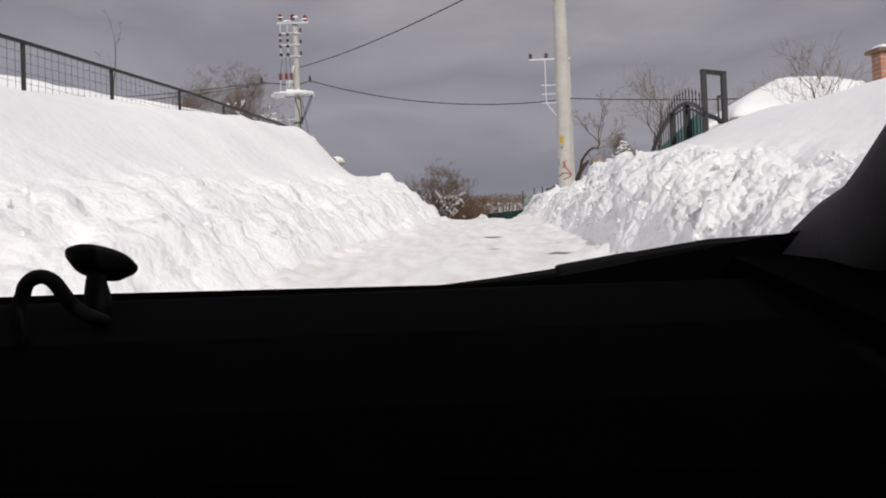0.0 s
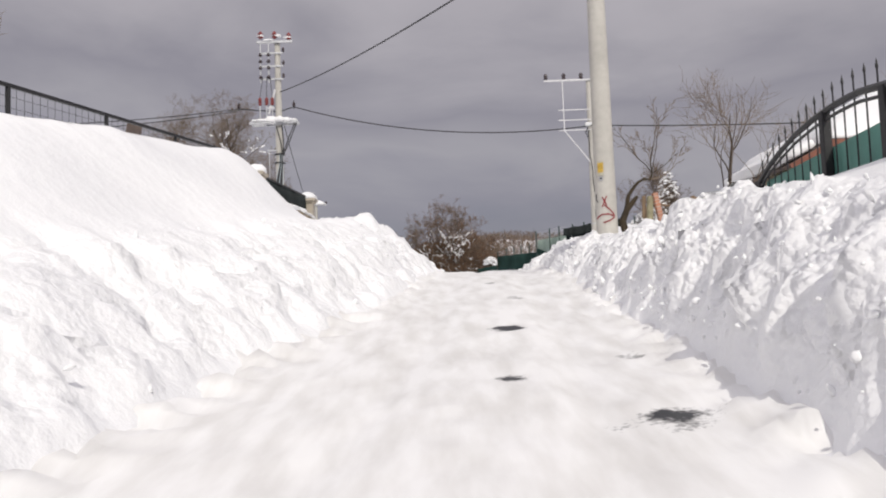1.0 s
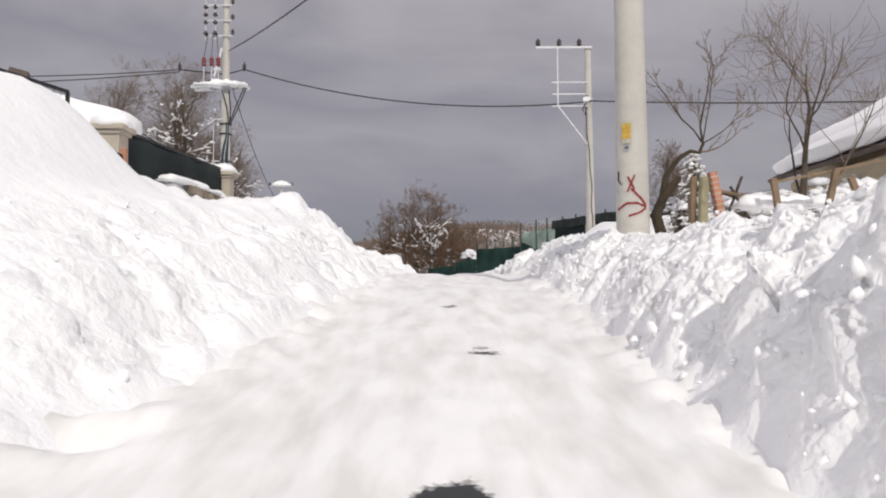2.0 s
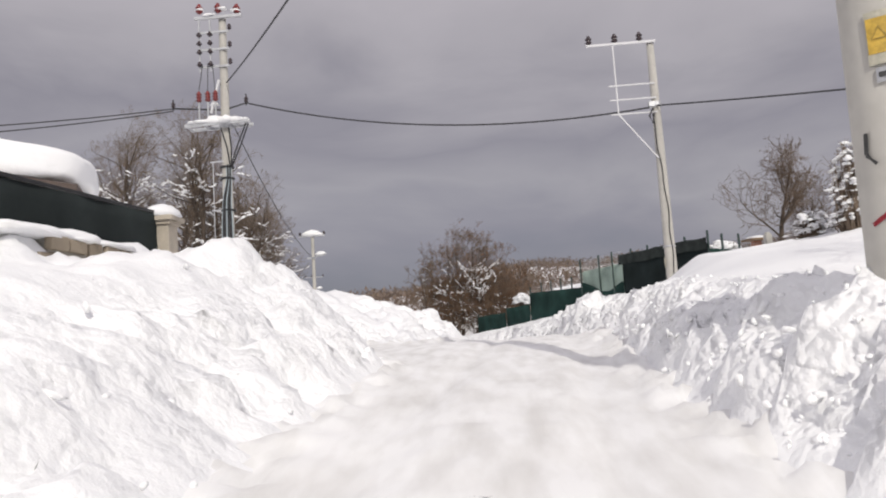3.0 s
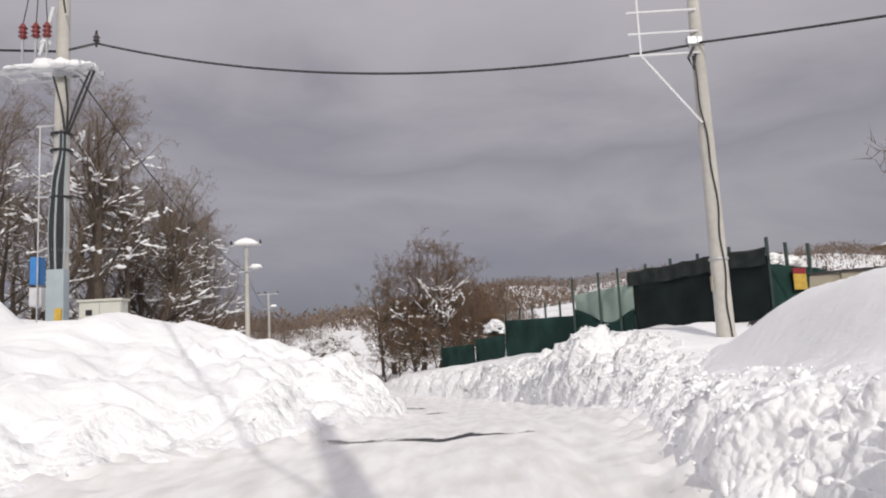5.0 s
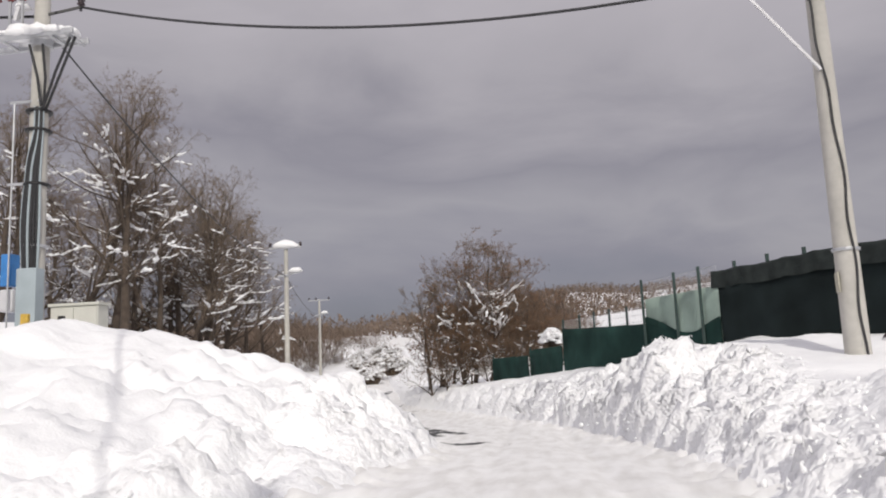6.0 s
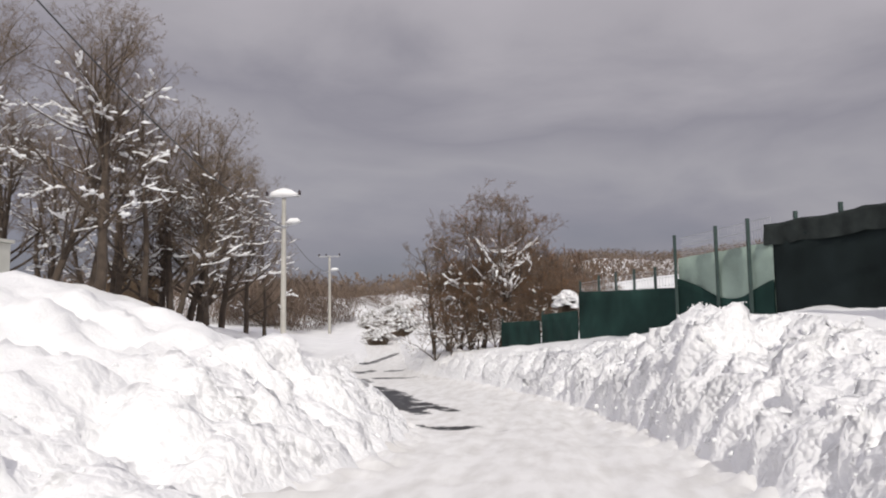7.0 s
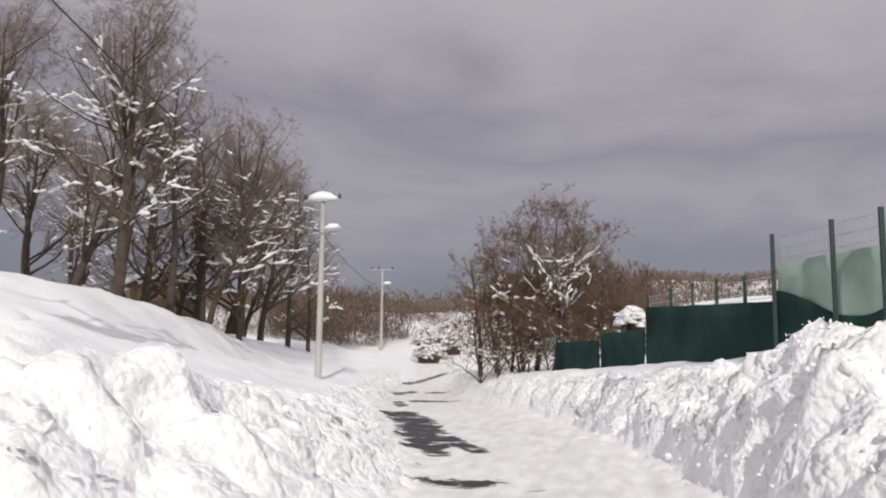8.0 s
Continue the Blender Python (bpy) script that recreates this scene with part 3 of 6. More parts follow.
def pole_shaft(parent, base, top_z, r0, r1, mat=CONCRETE, lean=(0, 0)):
    bm = bmesh.new()
    n = 14
    pts = [Vector((base[0] + lean[0] * k / n, base[1] + lean[1] * k / n, base[2] + (top_z - base[2]) * k / n)) for k in range(n + 1)]
    tube(bm, pts, [r0 + (r1 - r0) * k / n for k in range(n + 1)], 20)
    return part("pole", bm, mat, parent, smooth=True)


def bar(bm, a, b, w, h=None):
    """A square bar between two points."""
    a, b = Vector(a), Vector(b)
    d = b - a
    m = Matrix.Translation((a + b) / 2) @ d.to_track_quat("Z", "Y").to_matrix().to_4x4()
    return box(bm, (w, h or w, d.length), m)


def strokes(parent, name, cx, cy, r, lines, mat, width=0.035):
    """Paint strokes that lie on a round pole; lines of (angle, height) pairs."""
    bm = bmesh.new()
    for line in lines:
        prev = None
        n = 8
        for (a0, z0), (a1, z1) in zip(line, line[1:]):
            for k in range(n + 1):
                a, z = a0 + (a1 - a0) * k / n, z0 + (z1 - z0) * k / n
                dx, dz = (a1 - a0) * r, z1 - z0
                ln = math.hypot(dx, dz) or 1
                wob = width * (0.75 + 0.4 * noise.noise((a * 9, z * 9, 1)))
                oa, oz = -dz / ln * wob / 2 / r, dx / ln * wob / 2
                pair = []
                for s in (1, -1):
                    aa, zz = a + oa * s, z + oz * s
                    pair.append(bm.verts.new((cx + (r + 0.004) * math.sin(aa), cy - (r + 0.004) * math.cos(aa), zz)))
                if prev and k:
                    bm.faces.new((prev[0], pair[0], pair[1], prev[1]))
                prev = pair
    return part(name, bm, mat, parent)


AP = (3.57, 21.25)


def build_marked_pole():
    g = height(*AP)
    t = thing("utility_pole", (AP[0], AP[1], g - 0.5), "tall pale concrete utility pole with red sprayed arrow", "utility pole", "utility poles")
    pole_shaft(t, (AP[0], AP[1], g - 0.6), 13.6, 0.224, 0.135)
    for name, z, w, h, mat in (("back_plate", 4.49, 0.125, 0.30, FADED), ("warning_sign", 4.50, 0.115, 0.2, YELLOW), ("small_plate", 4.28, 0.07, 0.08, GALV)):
        bm = bmesh.new()
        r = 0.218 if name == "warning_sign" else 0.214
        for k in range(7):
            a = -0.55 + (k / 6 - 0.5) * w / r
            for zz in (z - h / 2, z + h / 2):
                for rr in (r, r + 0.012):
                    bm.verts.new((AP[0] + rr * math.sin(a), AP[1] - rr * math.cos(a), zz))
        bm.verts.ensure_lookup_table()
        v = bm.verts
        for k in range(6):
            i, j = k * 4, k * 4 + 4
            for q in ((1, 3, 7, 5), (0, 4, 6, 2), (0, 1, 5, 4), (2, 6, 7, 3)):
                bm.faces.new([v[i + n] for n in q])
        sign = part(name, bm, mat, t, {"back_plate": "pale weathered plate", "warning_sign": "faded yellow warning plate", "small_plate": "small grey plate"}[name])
        if name == "warning_sign":
            strokes(sign, "warning_mark", AP[0], AP[1], r + 0.012, [((-0.72, 4.48), (-0.55, 4.55), (-0.38, 4.48), (-0.72, 4.48))], FADED_MARK, 0.008)
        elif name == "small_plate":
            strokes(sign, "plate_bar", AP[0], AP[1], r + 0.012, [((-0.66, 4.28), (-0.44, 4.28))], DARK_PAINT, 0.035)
    r = 0.221
    strokes(t, "red_cross", AP[0], AP[1], r, [((-0.55, 3.70), (-0.1, 3.92)), ((-0.52, 3.90), (-0.12, 3.72))], RED_PAINT, 0.03)
    strokes(t, "red_arrow", AP[0], AP[1], r, [((-1.25, 3.47), (-0.6, 3.55), (0.0, 3.55), (0.58, 3.50)), ((-0.35, 3.74), (0.2, 3.62), (0.6, 3.52)), ((-0.5, 3.38), (0.1, 3.42), (0.6, 3.49))], RED_PAINT, 0.036)
    strokes(t, "red_dash", AP[0], AP[1], r, [((-0.25, 3.14), (0.1, 3.09))], RED_PAINT, 0.04)
    strokes(t, "dark_stroke", AP[0], AP[1], r, [((-1.15, 3.98), (-1.2, 3.86), (-0.95, 3.80))], DARK_PAINT, 0.03)


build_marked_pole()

HP = (7.42, 42.2)


def build_frame_pole():
    g = height(*HP)
    t = thing("utility_pole", (HP[0], HP[1], g - 0.5), "slim pale concrete pole with side frame and crossarm", "utility pole", "utility poles")
    pole_shaft(t, (HP[0], HP[1], g - 0.6), 12.45, 0.20, 0.12)
    x, y = HP
    bm = bmesh.new()
    box(bm, (2.35, 0.08, 0.08), pose(x - 1.02, y - 0.15, 12.42), 0.01)
    part("crossarm", bm, WHITE_STEEL, t)
    for ox in (-2.1, -1.22, -0.38):
        bm = bmesh.new()
        insulator(bm, (x + ox, y - 0.15, 12.47), 0.16, 2)
        part("insulator", bm, INSULATOR, t, "dark ribbed pin insulator", True)
    bm = bmesh.new()
    bar(bm, (x - 1.3, y - 0.15, 12.4), (x - 1.3, y - 0.15, 9.95), 0.042)
    part("riser", bm, WHITE_STEEL, t)
    bm = bmesh.new()
    bar(bm, (x - 1.3, y - 0.15, 9.95), (x - 0.1, y - 0.15, 8.35), 0.042)
    part("brace", bm, WHITE_STEEL, t)
    for z in (10.95, 10.45, 9.95):
        bm = bmesh.new()
        box(bm, (1.55, 0.045, 0.045), pose(x - 0.78, y - 0.15, z), 0.006)
        part("rung", bm, WHITE_STEEL, t)
    bm = bmesh.new()
    lathe(bm, [(0.19, 0), (0.21, 0.02), (0.21, 0.14), (0.19, 0.16)], 14, Matrix.Translation((x, y, 10.15)))
    box(bm, (0.22, 0.16, 0.18), pose(x - 0.18, y - 0.18, 10.2), 0.02)
    part("clamp", bm, GALV, t)
    bm = bmesh.new()
    tube(bm, [(x - 0.16, y - 0.2, 10.05), (x - 0.3, y - 0.24, 9.8), (x - 0.2, y - 0.22, 9.55), (x - 0.12, y - 0.2, 9.9)], 0.03, 6)
    part("cable_loop", bm, CABLE, t)
    bm = bmesh.new()
    pts = []
    for k in range(40):
        z = 9.9 - k * (9.9 - g + 0.2) / 39
        a = -1.1 + 0.75 * min(1, k / 16) + 0.12 * math.sin(k * 0.7) + (0.5 if k > 22 else 0.5 * k / 22)
        r = 0.20 - 0.08 * (z - g) / 9 + 0.02
        pts.append((x + r * math.sin(a), y - r * math.cos(a), z))
    tube(bm, pts, 0.018, 6)
    part("down_cable", bm, CABLE, t)
    bm = bmesh.new()
    lathe(bm, [(0.205, 0), (0.21, 0.01), (0.21, 0.04), (0.205, 0.05)], 16, Matrix.Translation((x, y, 5.35)))
    part("band", bm, GALV, t)
    bm = bmesh.new()
    box(bm, (0.02, 0.13, 0.32), pose(x - 0.205, y - 0.05, 4.85), 0.006)
    part("yellow_plate", bm, FADED, t, "faded yellowish plate")


build_frame_pole()

TP = (-8.45, 45.0)


def build_transformer_pole():
    x, y = TP
    g = height(x, y)
    t = thing("transformer_pole", (x, y, g - 0.5), "concrete transformer pole with snowy platform and cable bundle", "utility pole", "utility poles")
    pole_shaft(t, (x, y, g - 0.6), 16.0, 0.24, 0.14)
    bm = bmesh.new()
    box(bm, (1.9, 0.12, 0.12), pose(x - 0.1, y - 0.2, 15.9), 0.01)
    part("top_crossarm", bm, GALV, t)
    for ox, oz in ((-0.85, 0.12), (-0.1, 0.1), (0.65, 0.0)):
        bm = bmesh.new()
        insulator(bm, (x + ox, y - 0.2, 15.98 + oz), 0.2, 2)
        part("insulator", bm, RED_INS, t, "dark red ribbed insulator", True)
    for ox in (-0.85, -0.42):
        bm = bmesh.new()
        bar(bm, (x + ox, y - 0.25, 15.8), (x + ox, y - 0.25, 13.7), 0.05)
        part("switch_bar", bm, GALV, t)
        for z in (15.1, 14.75, 14.4, 13.9):
            bm = bmesh.new()
            insulator(bm, (x + ox, y - 0.3, z), 0.16, 1)
            part("switch_insulator", bm, INSULATOR, t, "", True)
    for z in (15.3, 14.6, 13.9):
        bm = bmesh.new()
        box(bm, (1.25, 0.08, 0.08), pose(x - 0.3, y - 0.18, z), 0.005)
        part("switch_arm", bm, GALV, t)
        bm = bmesh.new()
        insulator(bm, (x + 0.35, y - 0.24, z + 0.04), 0.12, 2)
        part("switch_insulator", bm, INSULATOR, t, "", True)
    for ox in (-0.9, -0.55, -0.25):
        bm = bmesh.new()
        insulator(bm, (x + ox, y - 0.35, 12.45), 0.16, 3)
        part("surge_arrester", bm, RED_INS, t, "red ribbed surge arrester", True)
        bm = bmesh.new()
        tube(bm, [(x + ox, y - 0.35, 12.9), (x + ox * 0.8 - 0.1, y - 0.32, 13.4), (x + ox * 0.6 - 0.2, y - 0.3, 14.0)], 0.015, 5)
        part("lead", bm, CABLE, t)
        bm = bmesh.new()
        bar(bm, (x + ox, y - 0.35, 11.75), (x + ox, y - 0.35, 12.45), 0.05)
        part("arrester_stand", bm, GALV, t)
    for oy in (-0.42, 0.2):
        bm = bmesh.new()
        box(bm, (2.5, 0.07, 0.13), pose(x - 0.22, y + oy, 11.55, 0, -1.5, 0), 0.01)
        part("platform_beam", bm, GALV, t)
    for ox in (-1.35, -0.7, 0.5, 0.9):
        bm = bmesh.new()
        box(bm, (0.09, 0.66, 0.05), pose(x + ox, y - 0.11, 11.5), 0.006)
        part("platform_slat", bm, GALV, t)
    bm = bmesh.new()
    lathe(bm, [(0.235, 0), (0.25, 0.02), (0.25, 0.2), (0.235, 0.22)], 16, Matrix.Translation((x, y, 11.42)))
    part("platform_collar", bm, GALV, t)
    for k, (ox, oy, sx, sz) in enumerate(((-1.2, -0.35, 0.2, 0.09), (-0.8, -0.3, 0.3, 0.15), (-0.35, -0.3, 0.36, 0.28), (0.12, -0.35, 0.34, 0.24), (0.55, -0.28, 0.28, 0.22), (0.85, -0.2, 0.18, 0.12), (-0.2, 0.2, 0.5, 0.2), (0.5, 0.2, 0.3, 0.14))):
        bm = bmesh.new()
        blob(bm, (x + ox, y + oy, 11.62), (sx, 0.24, sz), 0.55, k + 3, 2, 2.2)
        part("snow_clump", bm, SNOW, t, "clump of snow on the platform", True)
    for k, (ox, oz, sx) in enumerate(((-0.85, 16.22, 0.16), (-0.45, 15.98, 0.3), (0.05, 16.2, 0.2), (0.6, 16.08, 0.2), (-0.35, 12.35, 0.2))):
        bm = bmesh.new()
        blob(bm, (x + ox, y - 0.2, oz), (sx, 0.16, 0.09), 0.5, k + 13, 2, 2.2)
        part("arm_snow", bm, SNOW, t, "clump of snow on an arm", True)
    for ox, oz in ((-2.2, 12.5), (0.75, 12.5)):
        bm = bmesh.new()
        bar(bm, (x, y - 0.1, oz - 0.35), (x + ox, y + 0.3, oz), 0.05)
        bar(bm, (x + ox, y + 0.3, oz - 0.1), (x + ox, y + 0.3, oz + 0.36), 0.045)
        part("line_bracket", bm, BLACK_STEEL, t)
        bm = bmesh.new()
        insulator(bm, (x + ox, y + 0.3, oz + 0.02), 0.13, 2)
        part("insulator", bm, INSULATOR, t, "dark line insulator", True)
    bm = bmesh.new()
    bar(bm, (x - 0.45, y - 0.3, 12.0), (x - 0.1, y - 0.3, 13.3), 0.09)
    part("fuse_holder", bm, WHITE_STEEL, t, "pale slanting fuse holder")
    for pts in (((0.9, -0.3, 11.5), (0.55, -0.28, 10.7), (0.24, -0.2, 9.95)), ((0.98, -0.25, 11.5), (0.62, -0.24, 10.6), (0.26, -0.14, 9.9)), ((0.2, -0.25, 11.4), (0.27, -0.22, 10.6), (0.24, -0.2, 9.9)), ((-0.1, -0.28, 11.4), (0.12, -0.28, 10.6), (0.2, -0.24, 9.95))):
        bm = bmesh.new()
        tube(bm, [(x + a, y + b, c) for a, b, c in pts], 0.03, 6)
        part("riser_cable", bm, CABLE, t)
    bm = bmesh.new()
    tube(bm, [(x - 0.5, y - 0.15, g - 0.2), (x - 0.5, y - 0.15, 10.1)], 0.02, 8)
    part("earth_pipe", bm, GALV, t, "thin pale earth pipe")
    for z in (10.1, 8.2):
        bm = bmesh.new()
        bar(bm, (x - 0.6, y - 0.15, z), (x + 0.1, y - 0.15, z), 0.05)
        part("pipe_clip", bm, GALV, t)
    for k in range(9):
        a = -0.75 + k * 0.2
        tight = 0.6 + 0.09 * (k - 4)
        bm = bmesh.new()
        pts = []
        for j in range(20):
            z = 9.95 - j * (9.95 - 6.2) / 19
            u = min(1, max(0, (9.5 - z) / 1.2))
            out = 0.225 + 0.06 * math.sin(math.pi * min(1, max(0, (8.3 - z) / 2.1)))
            b = tight + (a - tight) * u * u * (3 - 2 * u)
            pts.append((x + out * math.sin(b), y - out * math.cos(b), z))
        tube(bm, pts, 0.027, 6)
        part("cable", bm, CABLE if k % 4 else GREY_PLASTIC, t)
    for z in (9.85, 9.4, 8.15, 6.75):
        bm = bmesh.new()
        lathe(bm, [(0.27, 0), (0.285, 0.015), (0.285, 0.05), (0.27, 0.065)], 14, Matrix.Translation((x, y, z)))
        part("cable_band", bm, BLACK_STEEL if z > 7 else GALV, t)
    bm = bmesh.new()
    box(bm, (0.46, 0.3, 6.27 - g + 0.4), pose(x + 0.06, y - 0.2, (6.27 + g - 0.4) / 2), 0.02)
    part("cable_guard", bm, GREY_PLASTIC, t, "blue-grey sheet cable guard")
    bm = bmesh.new()
    box(bm, (0.26, 0.3, 0.72), pose(x - 0.64, y + 0.1, 6.3), 0.03)
    part("blue_box", bm, BLUE_PAINT, t, "small blue equipment box")
    bm = bmesh.new()
    box(bm, (0.34, 0.3, 0.5), pose(x - 0.62, y + 0.1, 5.62), 0.06)
    part("meter_box", bm, WHITE_STEEL, t, "white meter box")


build_transformer_pole()


def build_cabinet():
    x, y, g = -7.1, 44.6, 4.4
    t = thing("electrical_cabinet", (x, y, g), "beige two-door electrical cabinet half buried in snow", "cabinet")
    bm = bmesh.new()
    box(bm, (1.06, 0.4, 2.1), pose(x, y, g - 0.08), 0.02)
    box(bm, (1.14, 0.48, 0.06), pose(x, y, g + 1.0), 0.01)
    part("body", bm, CABINET, t)
    for ox in (-0.26, 0.26):
        bm = bmesh.new()
        box(bm, (0.5, 0.03, 1.05), pose(x + ox, y - 0.21, g + 0.4), 0.008)
        d = part("door", bm, CABINET, t)
        if ox < 0:
            bm = bmesh.new()
            box(bm, (0.16, 0.02, 0.14), pose(x + ox, y - 0.23, g + 0.7), 0.005)
            part("vent", bm, BLACK_STEEL, d)
    t2 = thing("marker_post", (x - 0.88, y - 0.5, g), "short yellow marker post in the snow", "marker")
    bm = bmesh.new()
    box(bm, (0.16, 0.1, 1.3), pose(x - 0.88, y - 0.5, g + 0.18), 0.02)
    part("post", bm, YELLOW, t2)


build_cabinet()


def build_line_pole(x, y, top, wide, kind):
    g = height(x, y)
    t = thing("street_pole", (x, y, g - 0.3), "slim concrete line pole with snow on its crossarm", "utility pole", "roadside line poles")
    pole_shaft(t, (x, y, g - 0.4), top, 0.17, 0.11)
    bm = bmesh.new()
    box(bm, (wide, 0.12, 0.10), pose(x, y - 0.12, top - 0.1), 0.01)
    part("crossarm", bm, GALV, t)
    for ox in (-0.5, 0.5) if kind else (-0.5, -0.15, 0.5):
        bm = bmesh.new()
        insulator(bm, (x + ox * (wide - 0.1), y - 0.12, top - 0.05), 0.14, 2)
        part("insulator", bm, INSULATOR, t, "", True)
    if kind:
        bm = bmesh.new()
        blob(bm, (x, y - 0.12, top - 0.04), (wide * 0.42, 0.28, 0.34), 0.45, 2)
        blob(bm, (x + 0.3, y - 0.12, top - 0.04), (wide * 0.3, 0.25, 0.26), 0.4, 5)
        part("snow_cap", bm, SNOW, t, "thick snow on the crossarm", True)
    bm = bmesh.new()
    tube(bm, [(x - 0.45, y - 0.15, top - 1.75), (x, y - 0.15, top - 1.72), (x + 0.55, y - 0.2, top - 1.6), (x + 0.9, y - 0.25, top - 1.5)], 0.05, 8)
    part("lamp_arm", bm, GALV, t)
    bm = bmesh.new()
    box(bm, (0.55, 0.22, 0.12), pose(x + 0.75, y - 0.22, top - 1.55, 0, -12, 0), 0.04)
    part("lamp_head", bm, GALV, t)
    bm = bmesh.new()
    blob(bm, (x + 0.6, y - 0.2, top - 1.5), (0.42, 0.2, 0.24), 0.4, 8)
    part("lamp_snow", bm, SNOW, t, "clump of snow on the lamp arm", True)
    bm = bmesh.new()
    lathe(bm, [(0.16, 0), (0.18, 0.02), (0.18, 0.14), (0.16, 0.16)], 12, Matrix.Translation((x, y, top - 1.8)))
    part("band", bm, GALV, t)


build_line_pole(-11.3, 71.4, 10.75, 1.9, 1)
build_line_pole(-20.0, 109.4, 10.85, 2.3, 0)


def wire(a, b, drop, r=0.018, label="black overhead cable strung between poles"):
    t = thing("power_line", a, label, "cable", "overhead cables")
    bm = bmesh.new()
    tube(bm, sag(a, b, drop, 30), r, 5)
    part("strand", bm, CABLE, t)


wire((TP[0] + 0.75, TP[1] + 0.3, 12.5), (HP[0] - 0.25, HP[1] - 0.2, 10.1), 0.75, 0.03)
wire((HP[0], HP[1] - 0.2, 10.15), (28.3, 21.8, 6.2), 0.5, 0.028)
wire((TP[0] + 0.15, TP[1] - 0.2, 13.2), (AP[0] - 0.15, AP[1], 9.9), 0.35, 0.026)
wire((TP[0] - 2.2, TP[1] + 0.3, 12.5), (-24.0, 33.0, 9.2), 0.4, 0.024)
wire((TP[0] - 2.2, TP[1] + 0.3, 12.4), (-24.0, 32.0, 8.4), 0.4, 0.024)
wire((TP[0] + 0.2, TP[1], 11.8), (-11.3, 71.3, 9.0), 0.7, 0.022)
wire((-11.3, 71.3, 9.0), (-20.0, 109.3, 9.1), 0.6, 0.02)


# ---------------------------------------------------------------- trees
class Limbs:
    """Collects tapered tubes as plain vertex and face lists."""

    def __init__(self):
        self.v, self.f = [], []

    def tube(self, pts, radii, sides):
        start = len(self.v)
        side = None
        for i, p in enumerate(pts):
            d = pts[min(i + 1, len(pts) - 1)] - pts[max(i - 1, 0)]
            d.normalize()
            side = d.orthogonal() if side is None else side - d * side.dot(d)
            side.normalize()
            up = d.cross(side)
            for k in range(sides):
                a = k * math.tau / sides
                self.v.append(p + (side * math.cos(a) + up * math.sin(a)) * radii[i])
        for i in range(len(pts) - 1):
            for k in range(sides):
                a, b = start + i * sides + k, start + i * sides + (k + 1) % sides
                self.f.append((a, b, b + sides, a + sides))

    def spike(self, p, q, r):
        """A fine twig: a three-sided point."""
        start = len(self.v)
        d = (q - p).normalized()
        side = d.orthogonal().normalized() * r
        up = d.cross(side)
        self.v += [p + side, p - side * 0.5 + up * 0.87, p - side * 0.5 - up * 0.87, q]
        self.f += [(start, start + 1, start + 3), (start + 1, start + 2, start + 3), (start + 2, start, start + 3)]

    def object(self, name, mat, parent, label=""):
        me = bpy.data.meshes.new(name)
        me.from_pydata([tuple(p) for p in self.v], [], self.f)
        me.materials.append(mat)
        me.polygons.foreach_set("use_smooth", [True] * len(me.polygons))
        ob = new(name, me)
        ob.parent = parent
        ob.matrix_parent_inverse = parent.matrix_world.inverted()
        return tagged(ob, label) if label else ob


